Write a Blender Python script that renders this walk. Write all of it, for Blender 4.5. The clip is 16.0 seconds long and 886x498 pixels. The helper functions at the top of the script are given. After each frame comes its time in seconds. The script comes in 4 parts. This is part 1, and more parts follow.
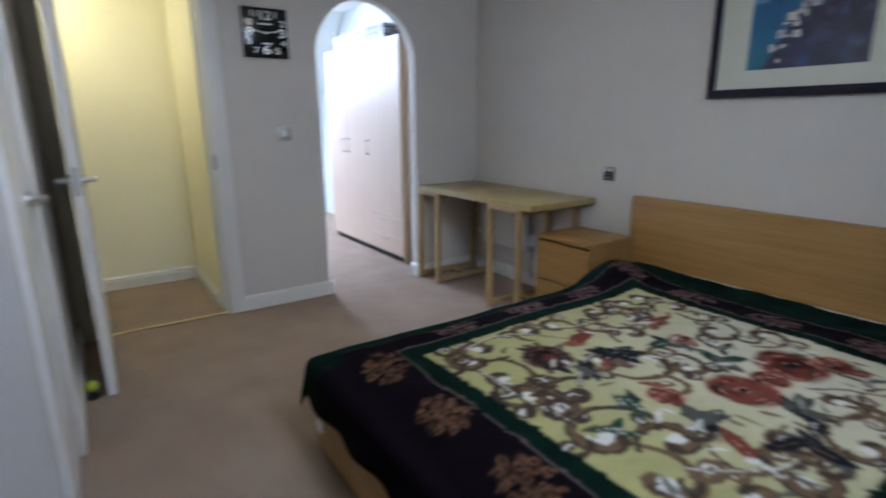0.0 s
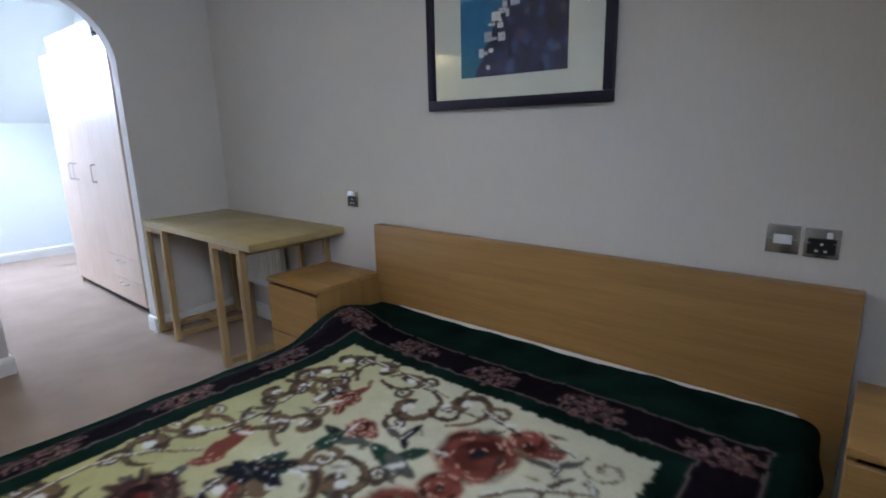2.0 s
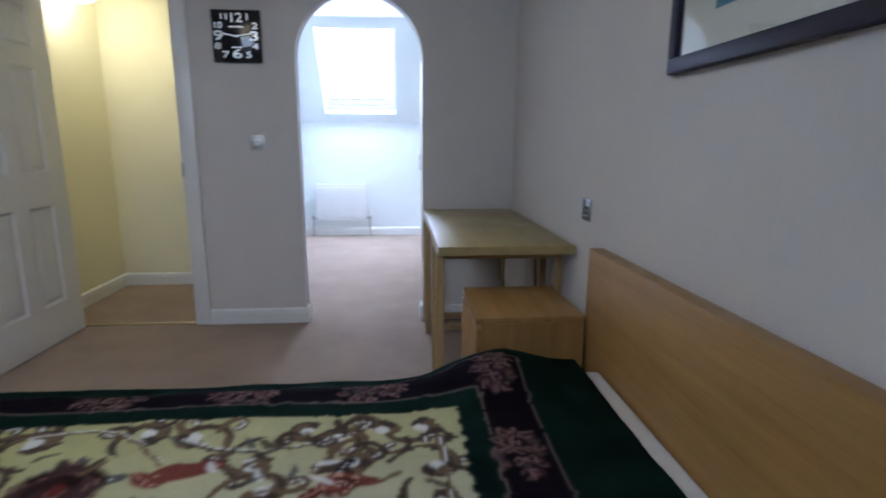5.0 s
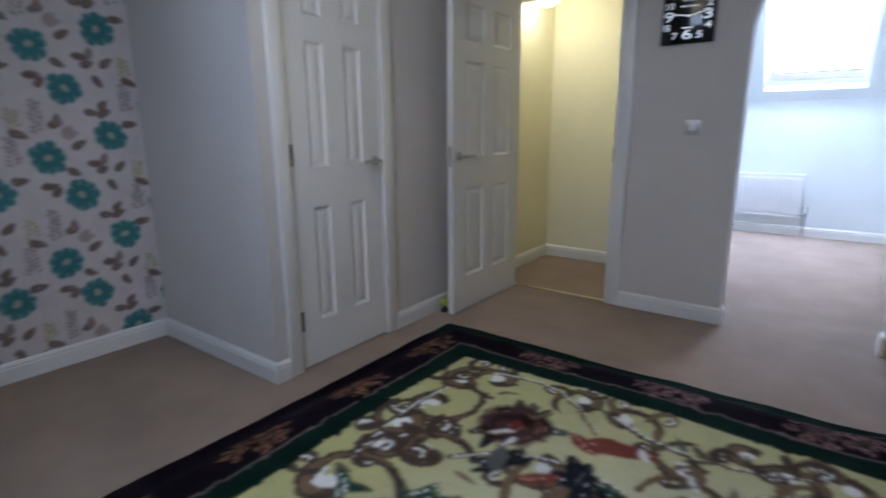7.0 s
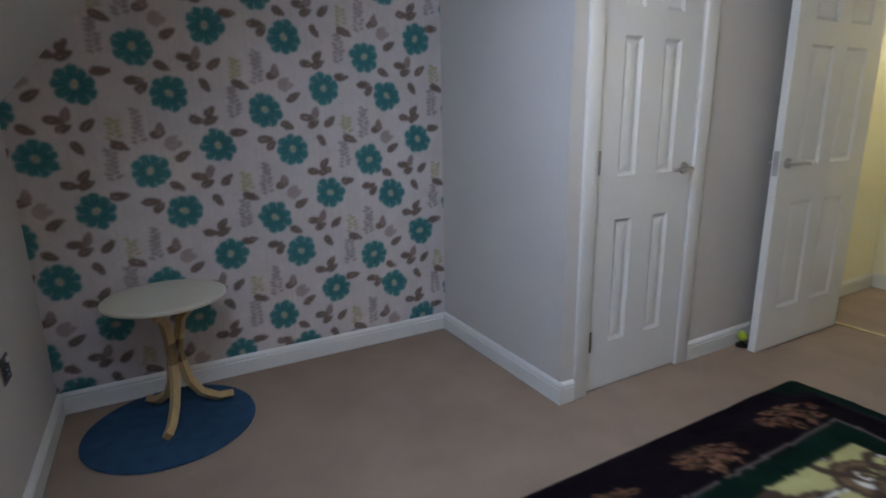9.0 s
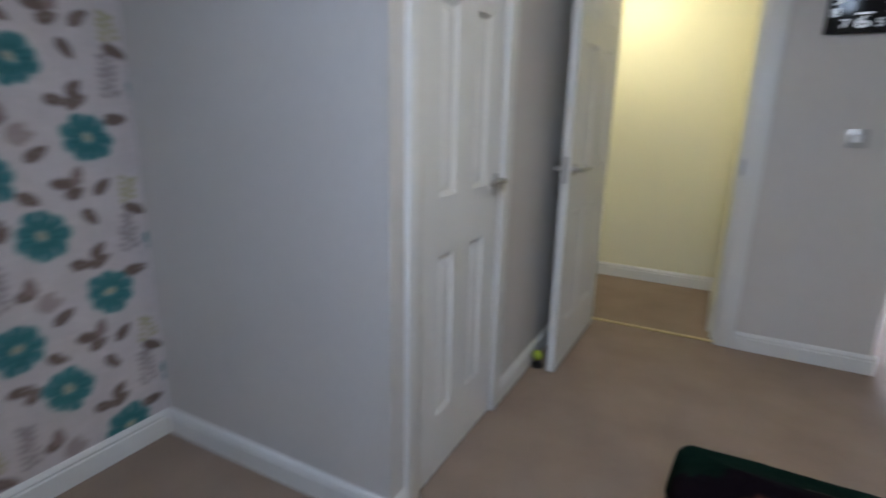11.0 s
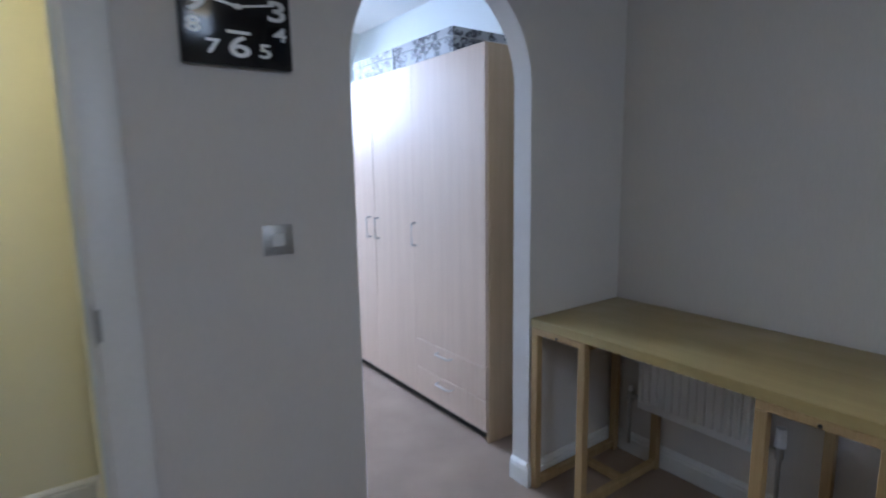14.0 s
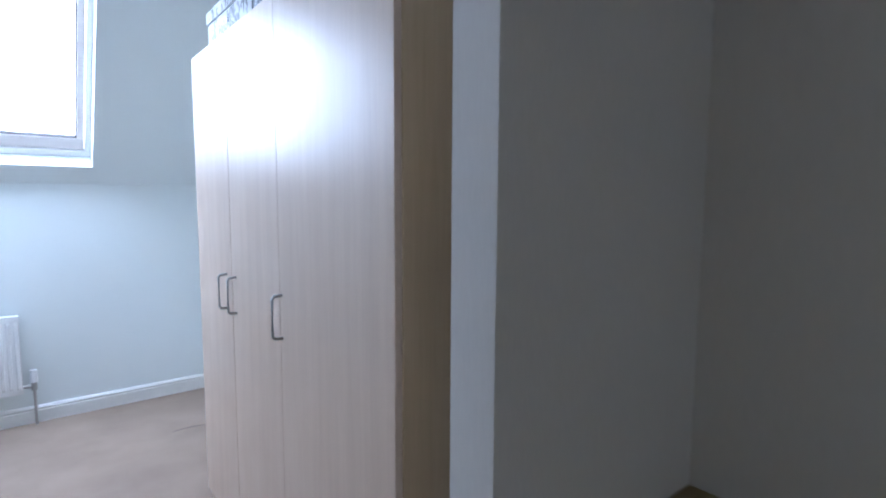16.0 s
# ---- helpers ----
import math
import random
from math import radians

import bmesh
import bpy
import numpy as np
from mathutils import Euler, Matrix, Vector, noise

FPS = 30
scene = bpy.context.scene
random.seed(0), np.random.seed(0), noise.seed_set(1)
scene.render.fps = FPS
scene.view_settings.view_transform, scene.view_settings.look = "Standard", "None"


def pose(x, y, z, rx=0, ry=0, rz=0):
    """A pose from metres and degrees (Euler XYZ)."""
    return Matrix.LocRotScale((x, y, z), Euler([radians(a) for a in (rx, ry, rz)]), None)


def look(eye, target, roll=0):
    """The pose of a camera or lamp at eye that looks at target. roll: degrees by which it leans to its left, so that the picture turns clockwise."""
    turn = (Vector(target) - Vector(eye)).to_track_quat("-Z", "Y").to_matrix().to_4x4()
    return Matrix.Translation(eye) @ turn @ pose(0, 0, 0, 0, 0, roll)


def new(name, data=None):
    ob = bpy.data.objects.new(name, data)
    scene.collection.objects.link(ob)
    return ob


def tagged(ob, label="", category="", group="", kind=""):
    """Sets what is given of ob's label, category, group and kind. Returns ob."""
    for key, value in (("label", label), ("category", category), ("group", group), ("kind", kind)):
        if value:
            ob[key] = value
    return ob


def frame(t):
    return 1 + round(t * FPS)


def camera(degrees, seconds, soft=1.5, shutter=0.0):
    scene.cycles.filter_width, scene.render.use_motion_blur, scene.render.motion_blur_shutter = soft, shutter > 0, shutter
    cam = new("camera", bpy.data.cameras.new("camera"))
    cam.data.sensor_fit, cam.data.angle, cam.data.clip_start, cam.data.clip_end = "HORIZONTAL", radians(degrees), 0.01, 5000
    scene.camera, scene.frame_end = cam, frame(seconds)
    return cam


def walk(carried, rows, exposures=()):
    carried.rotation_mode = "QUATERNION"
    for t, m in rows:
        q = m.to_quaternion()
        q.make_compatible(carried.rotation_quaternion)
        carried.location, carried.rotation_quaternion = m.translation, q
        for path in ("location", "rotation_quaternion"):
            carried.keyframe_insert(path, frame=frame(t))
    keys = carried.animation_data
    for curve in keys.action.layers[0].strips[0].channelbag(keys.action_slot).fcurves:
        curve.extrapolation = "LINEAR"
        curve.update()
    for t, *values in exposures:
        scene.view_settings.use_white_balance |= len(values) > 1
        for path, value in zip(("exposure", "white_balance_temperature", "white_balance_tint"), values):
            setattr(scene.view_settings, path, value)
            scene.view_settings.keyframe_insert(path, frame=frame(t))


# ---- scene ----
cam = camera(80.8, 16.0, soft=1.8, shutter=0.5)
PATH = [
    (0, (1.552, 0.939, 1.245), (2.647, 2.542, 0.761), -0.4),
    (0.5, (1.734, 0.897, 1.24), (3.127, 2.255, 0.774), -0.8),
    (1, (1.946, 0.891, 1.291), (3.44, 2.125, 0.796), -1.0),
    (1.5, (2.184, 0.912, 1.263), (3.716, 2.12, 0.822), -0.4),
    (2, (2.462, 0.88, 1.261), (3.941, 2.148, 0.811), -1.4),
    (2.5, (2.678, 0.868, 1.25), (3.988, 2.316, 0.817), -0.0),
    (3, (2.951, 0.948, 1.265), (4.11, 2.526, 0.859), 0.2),
    (3.2, (2.995, 1.01, 1.273), (4.134, 2.6, 0.866), 0.4),
    (5.3, (3.552, 1.079, 1.147), (3.555, 3.036, 0.736), 0.7),
    (5.5, (3.485, 1.073, 1.183), (3.39, 3.021, 0.741), 1.0),
    (6, (3.43, 1.074, 1.169), (2.964, 2.967, 0.72), 0.3),
    (6.5, (3.404, 1.08, 1.178), (2.579, 2.841, 0.715), -0.4),
    (7, (3.363, 1.063, 1.169), (2.2, 2.625, 0.715), -0.4),
    (7.5, (3.313, 1.023, 1.16), (1.9, 2.368, 0.72), -0.4),
    (8, (3.258, 0.962, 1.18), (1.613, 2.009, 0.736), -0.3),
    (8.2, (3.237, 0.93, 1.216), (1.525, 1.852, 0.748), -1.1),
    (10.3, (2.377, 1.116, 1.23), (0.825, 2.265, 0.71), 0.2),
    (10.5, (2.311, 1.159, 1.244), (0.855, 2.421, 0.708), 0.3),
    (11, (2.135, 1.295, 1.243), (1.232, 3.005, 0.733), 1.2),
    (11.5, (2.049, 1.435, 1.242), (1.725, 3.344, 0.742), 0.0),
    (12, (2.029, 1.703, 1.328), (2.115, 3.644, 0.856), 0.5),
    (12.5, (2.003, 1.998, 1.33), (2.42, 3.91, 0.918), 0.8),
    (13, (2.014, 2.347, 1.324), (2.754, 4.165, 0.939), 0.3),
    (13.5, (2.069, 2.674, 1.328), (3.003, 4.413, 1.005), -0.5),
    (14, (2.194, 2.959, 1.35), (3.353, 4.561, 1.05), -0.9),
    (14.5, (2.422, 3.19, 1.359), (3.735, 4.678, 1.108), -1.7),
    (15, (2.709, 3.446, 1.401), (4.046, 4.912, 1.148), -0.6),
    (15.5, (2.963, 3.683, 1.331), (4.315, 5.146, 1.15), 0.0),
    (16, (3.2, 3.932, 1.344), (4.443, 5.487, 1.151), 0.3),
]
walk(cam, [(t, look(eye, target, roll)) for t, eye, target, roll in PATH],
     exposures=[(0.0, 0.43, 5380, 12), (2.0, 0.46, 5400, 13), (3.0, 0.48, 5400, 13), (5.5, 0.12, 5230, 15), (6.5, 0.06, 5230, 15), (8.0, 0.25, 5280, 15), (10.5, 0.50, 5430, 12), (11.0, 0.38, 5400, 13), (11.5, 0.31, 5360, 12), (12.0, 0.31, 5320, 12), (13.0, 0.07, 5170, 13), (13.5, -0.14, 5200, 13), (14.5, -0.16, 5230, 13), (15.5, -0.36, 5290, 12), (16.0, -0.48, 5280, 11)])

# ---- plan, in metres ----
XF, XC, XH = 0.345, 1.39, 4.275      # papered wall, closet front, headboard wall
YS, YC, YA = 0.46, 2.405, 4.43       # knee wall, closet side, wall with the arch
WT = 0.095                           # partition thickness
YN = 7.80                            # far wall of the dressing room
XL = 2.315                           # left wall of the dressing room
CEIL, HALL_CEIL = 2.45, 2.225
KNEE_S, KNEE_N, PITCH = 1.31, 1.42, 1.17
HALL_L, HALL_R, HALL_Y = 1.285, 2.205, 5.47
DOOR_L, DOOR_R, DOOR_H = 1.475, 2.224, 2.0
ARCH_L, ARCH_R, ARCH_Z = 2.926, 3.690, 1.665
CLOSET_L, CLOSET_R = 2.552, 3.160       # closet doorway, hinge side and latch side

# ---- world, lamps ----
world = bpy.data.worlds.new("sky")
scene.world = world
world.use_nodes = True
wn = world.node_tree.nodes
sky = wn.new("ShaderNodeTexSky")
sky.sky_type, sky.sun_disc = "NISHITA", False
sky.sun_elevation, sky.sun_rotation = radians(30), radians(120)
world.node_tree.links.new(sky.outputs[0], wn["Background"].inputs[0])
wn["Background"].inputs[1].default_value = 0.10


def area_lamp(name, m, width, height, watts, color):
    data = bpy.data.lights.new(name, "AREA")
    data.shape, data.size, data.size_y, data.energy, data.color = "RECTANGLE", width, height, watts, color
    ob = new(name, data)
    ob.matrix_world = m
    return ob


UP = 1 / math.hypot(1, PITCH)
N_DIR, N_OUT = Vector((0, -UP, PITCH * UP)), Vector((0, PITCH * UP, UP))
S_DIR, S_OUT = Vector((0, UP, PITCH * UP)), Vector((0, -PITCH * UP, UP))
N_ORG, S_ORG = Vector((0, YN, KNEE_N)), Vector((0, YS, KNEE_S))
N_WIN = (2.675, 3.525, 0.13, 1.24)     # x from, x to, and along the slope from, to
S_WIN = (1.90, 2.78, 0.38, 1.36)
for nm, org, d, out, win, watts, col in (("daylight_north", N_ORG, N_DIR, N_OUT, N_WIN, 92, (0.78, 0.855, 1.0)),
                                         ("daylight_south", S_ORG, S_DIR, S_OUT, S_WIN, 20, (0.82, 0.91, 1.0))):
    c = org + d * (win[2] + win[3]) / 2 + out * 0.22 + Vector(((win[0] + win[1]) / 2, 0, 0))
    area_lamp(nm, look(c, c - out), 0.95, 1.1, watts, col)


# ---- materials ----
def material(name, color, rough=0.6, metal=0.0, vary=0.08, scale=6.0, fine=90.0, bump=0.1, bump_scale=None, spec=0.5, emit=None, upright=1.0):
    m = bpy.data.materials.new(name)
    m.use_nodes = True
    nt = m.node_tree
    n, l = nt.nodes, nt.links
    b = n["Principled BSDF"]
    b.inputs["Roughness"].default_value = rough
    b.inputs["Metallic"].default_value = metal
    b.inputs["Specular IOR Level"].default_value = spec
    tc = n.new("ShaderNodeTexCoord")
    big, small = n.new("ShaderNodeTexNoise"), n.new("ShaderNodeTexNoise")
    big.inputs["Scale"].default_value, small.inputs["Scale"].default_value = scale, fine
    big.inputs["Detail"].default_value = 5
    grain = n.new("ShaderNodeMapping")
    grain.inputs["Scale"].default_value = (1, 1, upright)
    l.new(tc.outputs["Object"], grain.inputs["Vector"])
    l.new(tc.outputs["Object"], big.inputs["Vector"])
    l.new(grain.outputs[0], small.inputs["Vector"])
    add = n.new("ShaderNodeMath")
    add.operation = "ADD"
    l.new(big.outputs[0], add.inputs[0])
    l.new(small.outputs[0], add.inputs[1])
    ramp = n.new("ShaderNodeMapRange")
    ramp.inputs[1].default_value, ramp.inputs[2].default_value = 0.6, 1.4
    ramp.inputs[3].default_value, ramp.inputs[4].default_value = 1 - vary, 1 + vary
    l.new(add.outputs[0], ramp.inputs[0])
    mul = n.new("ShaderNodeVectorMath")
    mul.operation = "SCALE"
    mul.inputs[0].default_value = color
    l.new(ramp.outputs[0], mul.inputs["Scale"])
    l.new(mul.outputs[0], b.inputs["Base Color"])
    if bump:
        bp = n.new("ShaderNodeBump")
        bp.inputs["Strength"].default_value, bp.inputs["Distance"].default_value = bump, 0.004
        if bump_scale:
            tex = n.new("ShaderNodeTexNoise")
            tex.inputs["Scale"].default_value, tex.inputs["Detail"].default_value = bump_scale, 4
            l.new(tc.outputs["Object"], tex.inputs["Vector"])
        else:
            tex = small
        l.new(tex.outputs[0], bp.inputs["Height"])
        l.new(bp.outputs[0], b.inputs["Normal"])
    if emit:
        b.inputs["Emission Color"].default_value = (*emit[0], 1)
        b.inputs["Emission Strength"].default_value = emit[1]
    return m


def wood(name, dark, light, rough=0.4, axis=2, grain=30.0, bump=0.04, spec=0.5):
    """Veneer with grain along one axis of the thing."""
    m = material(name, light, rough, vary=0.05, bump=0, spec=spec)
    nt = m.node_tree
    n, l = nt.nodes, nt.links
    b = n["Principled BSDF"]
    tc, mp = n.new("ShaderNodeTexCoord"), n.new("ShaderNodeMapping")
    sc = [grain, grain, grain]
    sc[axis] = grain / 22
    mp.inputs["Scale"].default_value = sc
    l.new(tc.outputs["Object"], mp.inputs["Vector"])
    a, c = n.new("ShaderNodeTexNoise"), n.new("ShaderNodeTexNoise")
    a.inputs["Scale"].default_value, a.inputs["Detail"].default_value, a.inputs["Distortion"].default_value = 1.0, 6, 0.4
    c.inputs["Scale"].default_value, c.inputs["Detail"].default_value = 6.0, 3
    for t in (a, c):
        l.new(mp.outputs[0], t.inputs["Vector"])
    mix = n.new("ShaderNodeMix")
    mix.data_type = "RGBA"
    mix.inputs[6].default_value, mix.inputs[7].default_value = (*dark, 1), (*light, 1)
    mr = n.new("ShaderNodeMapRange")
    mr.inputs[1].default_value, mr.inputs[2].default_value = 0.3, 0.7
    avg = n.new("ShaderNodeMath")
    avg.operation = "MULTIPLY_ADD"
    avg.inputs[1].default_value = 0.35
    l.new(c.outputs[0], avg.inputs[0])
    sub = n.new("ShaderNodeMath")
    sub.operation = "MULTIPLY"
    sub.inputs[1].default_value = 0.65
    l.new(a.outputs[0], sub.inputs[0])
    l.new(sub.outputs[0], avg.inputs[2])
    l.new(avg.outputs[0], mr.inputs[0])
    l.new(mr.outputs[0], mix.inputs[0])
    l.new(mix.outputs[2], b.inputs["Base Color"])
    bp = n.new("ShaderNodeBump")
    bp.inputs["Strength"].default_value, bp.inputs["Distance"].default_value = bump, 0.003
    l.new(avg.outputs[0], bp.inputs["Height"])
    l.new(bp.outputs[0], b.inputs["Normal"])
    rubbed, rr = n.new("ShaderNodeTexNoise"), n.new("ShaderNodeMapRange")
    rubbed.inputs["Scale"].default_value, rubbed.inputs["Detail"].default_value = 5.0, 6
    l.new(tc.outputs["Object"], rubbed.inputs["Vector"])
    rr.inputs[1].default_value, rr.inputs[2].default_value = 0.35, 0.65
    rr.inputs[3].default_value, rr.inputs[4].default_value = rough * 0.82, rough * 1.2
    l.new(rubbed.outputs[0], rr.inputs[0])
    l.new(rr.outputs[0], b.inputs["Roughness"])
    return m


def printed(name, rough=0.8, fibre=160.0, bump=0.3, sheen=0.0, spec=0.3):
    """A printed surface: the dyes are in the mesh's own colour layer 'dye'."""
    m = bpy.data.materials.new(name)
    m.use_nodes = True
    n, l = m.node_tree.nodes, m.node_tree.links
    b = n["Principled BSDF"]
    b.inputs["Roughness"].default_value = rough
    b.inputs["Specular IOR Level"].default_value = spec
    b.inputs["Sheen Weight"].default_value = sheen
    at = n.new("ShaderNodeAttribute")
    at.attribute_name = "dye"
    tc, tex, wide = n.new("ShaderNodeTexCoord"), n.new("ShaderNodeTexNoise"), n.new("ShaderNodeTexNoise")
    tex.inputs["Scale"].default_value, tex.inputs["Detail"].default_value = fibre, 3
    wide.inputs["Scale"].default_value = 9.0
    l.new(tc.outputs["Object"], tex.inputs["Vector"])
    l.new(tc.outputs["Object"], wide.inputs["Vector"])
    add = n.new("ShaderNodeMath")
    l.new(tex.outputs[0], add.inputs[0])
    l.new(wide.outputs[0], add.inputs[1])
    mr = n.new("ShaderNodeMapRange")
    mr.inputs[1].default_value, mr.inputs[2].default_value = 0.6, 1.4
    mr.inputs[3].default_value, mr.inputs[4].default_value = 0.9, 1.1
    l.new(add.outputs[0], mr.inputs[0])
    mul = n.new("ShaderNodeVectorMath")
    mul.operation = "SCALE"
    l.new(at.outputs["Color"], mul.inputs[0])
    l.new(mr.outputs[0], mul.inputs["Scale"])
    l.new(mul.outputs[0], b.inputs["Base Color"])
    bp = n.new("ShaderNodeBump")
    bp.inputs["Strength"].default_value, bp.inputs["Distance"].default_value = bump, 0.003
    l.new(tex.outputs[0], bp.inputs["Height"])
    l.new(bp.outputs[0], b.inputs["Normal"])
    return m


WALL = material("grey_wall_paint", (0.615, 0.58, 0.54), 0.75, vary=0.040, scale=2.5, fine=260, bump=0.10, spec=0.3, upright=0.12)
PALE = material("pale_wall_paint", (0.725, 0.765, 0.755), 0.75, vary=0.03, scale=2.5, fine=220, bump=0.08, spec=0.3)
CREAM = material("cream_wall_paint", (0.82, 0.78, 0.57), 0.75, vary=0.03, scale=2.5, fine=220, bump=0.08, spec=0.3)
WHITE = material("white_ceiling_paint", (0.78, 0.78, 0.77), 0.85, vary=0.03, scale=3, fine=200, bump=0.08)
GLOSS = material("white_gloss_paint", (0.74, 0.73, 0.70), 0.38, vary=0.03, scale=5, fine=60, bump=0.03)
CARPET = material("beige_carpet", (0.322, 0.246, 0.190), 0.95, vary=0.2, scale=3.5, fine=260, bump=0.9, bump_scale=330, spec=0.1)
OAK = wood("oak_veneer", (0.25, 0.137, 0.037), (0.375, 0.214, 0.064), 0.42, axis=1, grain=26)
OAK_UP = wood("oak_veneer_upright", (0.25, 0.137, 0.037), (0.375, 0.214, 0.064), 0.42, axis=2, grain=26)
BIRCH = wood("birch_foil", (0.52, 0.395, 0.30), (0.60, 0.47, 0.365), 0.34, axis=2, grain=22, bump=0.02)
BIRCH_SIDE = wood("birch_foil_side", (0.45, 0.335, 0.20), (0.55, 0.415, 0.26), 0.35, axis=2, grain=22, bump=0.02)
PINE = wood("pine", (0.30, 0.195, 0.080), (0.41, 0.285, 0.130), 0.55, axis=2, grain=40)
BENTWOOD = wood("pale_bent_wood", (0.40, 0.27, 0.11), (0.53, 0.38, 0.17), 0.45, axis=2, grain=40)
PINE_TOP = wood("worn_desk_top", (0.30, 0.23, 0.088), (0.39, 0.305, 0.13), 0.34, axis=1, grain=16)
CHROME = material("satin_chrome", (0.46, 0.45, 0.435), 0.36, 1.0, vary=0.05, bump=0)
BRUSHED = material("brushed_switch_steel", (0.50, 0.49, 0.475), 0.5, 1.0, vary=0.06, bump=0)
STEEL = material("polished_steel", (0.40, 0.39, 0.38), 0.25, 1.0, vary=0.08, bump=0)
BLACK = material("black_plastic", (0.012, 0.012, 0.013), 0.35, vary=0.1, bump=0)
DARK = material("dark_recess", (0.03, 0.028, 0.026), 0.8, vary=0.1, bump=0)
IVORY = material("white_plastic", (0.75, 0.75, 0.74), 0.35, vary=0.02, bump=0)
RAD = material("white_radiator_enamel", (0.78, 0.78, 0.77), 0.35, vary=0.03, bump=0.01)
BRASS = material("brass_strip", (0.72, 0.60, 0.36), 0.3, 1.0, vary=0.1, bump=0.05)
FRAME = material("black_stained_frame", (0.017, 0.014, 0.030), 0.5, vary=0.2, fine=60, bump=0.05, spec=0.25)
SHEET = material("white_cotton", (0.72, 0.70, 0.66), 0.9, vary=0.05, scale=12, bump=0.3)
RUG = material("blue_looped_rug", (0.035, 0.075, 0.14), 0.95, vary=0.35, scale=14, fine=180, bump=0.9, bump_scale=220, spec=0.1)
SHADE = material("lit_cream_lampshade", (0.80, 0.74, 0.60), 0.8, vary=0.04, fine=300, bump=0.15, emit=((1.0, 0.82, 0.52), 2.0))
BULB = material("lit_bulb", (0.9, 0.88, 0.8), 0.4, bump=0, emit=((1.0, 0.81, 0.50), 136.0))
LAMP_GLASS = material("lit_opal_glass", (0.9, 0.85, 0.7), 0.4, bump=0, emit=((1.0, 0.87, 0.58), 18.0))
YELLOW = material("yellow_green_rubber", (0.45, 0.55, 0.04), 0.6, vary=0.1)
UPVC = material("white_window_frame", (0.78, 0.77, 0.75), 0.3, vary=0.02, bump=0)
TIMBER = wood("pale_sash", (0.66, 0.60, 0.57), (0.76, 0.71, 0.68), 0.4, axis=0, grain=30)
BLANKET = printed("plush_blanket", 1.0, 210, 0.6, 0.0, 0.03)
PAPER = printed("printed_wallpaper", 0.7, 320, 0.12, 0, 0.3)
PRINT = printed("printed_art", 0.6, 60, 0.01, 0, 0.3)
BOXPAPER = printed("printed_box_paper", 0.5, 300, 0.03, 0, 0.4)


def glass(name):
    m = bpy.data.materials.new(name)
    m.use_nodes = True
    b = m.node_tree.nodes["Principled BSDF"]
    b.inputs["Base Color"].default_value = (1, 1, 1, 1)
    b.inputs["Roughness"].default_value, b.inputs["IOR"].default_value = 0.0, 1.45
    b.inputs["Transmission Weight"].default_value = 1.0
    return m


GLASS = glass("clear_glass")


# ---- mesh helpers ----
def box(bm, x0, x1, y0, y1, z0, z1, bevel=0.0, seg=1):
    r = bmesh.ops.create_cube(bm, size=1, matrix=Matrix.Translation(((x0 + x1) / 2, (y0 + y1) / 2, (z0 + z1) / 2))
                              @ Matrix.Diagonal((abs(x1 - x0), abs(y1 - y0), abs(z1 - z0), 1)))
    if bevel:
        edges = list({e for v in r["verts"] for e in v.link_edges})
        bmesh.ops.bevel(bm, geom=edges, offset=bevel, segments=seg, affect="EDGES", profile=0.5)
    return bm


def cyl(bm, a, b, r0, r1=None, n=16):
    a, b = Vector(a), Vector(b)
    d = b - a
    m = Matrix.Translation((a + b) / 2) @ d.to_track_quat("Z", "Y").to_matrix().to_4x4()
    bmesh.ops.create_cone(bm, cap_ends=True, segments=n, radius1=r0, radius2=r0 if r1 is None else r1, depth=d.length, matrix=m)
    return bm


def lathe(bm, profile, n=28, at=(0, 0, 0)):
    """Turn (radius, z) pairs about the z axis."""
    rings = [[bm.verts.new((at[0] + r * math.cos(2 * math.pi * i / n), at[1] + r * math.sin(2 * math.pi * i / n), at[2] + z)) for i in range(n)]
             for r, z in profile]
    for a, b in zip(rings, rings[1:]):
        for i in range(n):
            bm.faces.new((a[i], a[(i + 1) % n], b[(i + 1) % n], b[i]))
    bm.faces.new(rings[0][::-1])
    bm.faces.new(rings[-1])
    return bm


def tube(bm, pts, r, n=10):
    """A round bar along points."""
    pts = [Vector(p) for p in pts]
    rings = []
    for i, p in enumerate(pts):
        d = (pts[min(i + 1, len(pts) - 1)] - pts[max(i - 1, 0)]).normalized()
        q = d.to_track_quat("Z", "Y").to_matrix()
        rr = r[i] if isinstance(r, (list, tuple)) else r
        rings.append([bm.verts.new(p + q @ Vector((rr * math.cos(2 * math.pi * k / n), rr * math.sin(2 * math.pi * k / n), 0))) for k in range(n)])
    for a, b in zip(rings, rings[1:]):
        for k in range(n):
            bm.faces.new((a[k], a[(k + 1) % n], b[(k + 1) % n], b[k]))
    bm.faces.new(rings[0][::-1])
    bm.faces.new(rings[-1])
    return bm


def mesh_of(name, bm, mat, smooth=None):
    bmesh.ops.recalc_face_normals(bm, faces=bm.faces)
    me = bpy.data.meshes.new(name)
    bm.to_mesh(me)
    bm.free()
    me.materials.append(mat)
    if smooth is not None:
        me.shade_smooth()
        me.set_sharp_from_angle(angle=radians(smooth))
    return me


def part(name, bm, mat, parent, label="", smooth=35):
    ob = new(name, mesh_of(name, bm, mat, smooth))
    ob.parent = parent
    return tagged(ob, label)


def thing(name, label, category, m=None, group=""):
    ob = new(name)
    ob.empty_display_size = 0.1
    if m is not None:
        ob.matrix_world = m
    return tagged(ob, label, category, group)


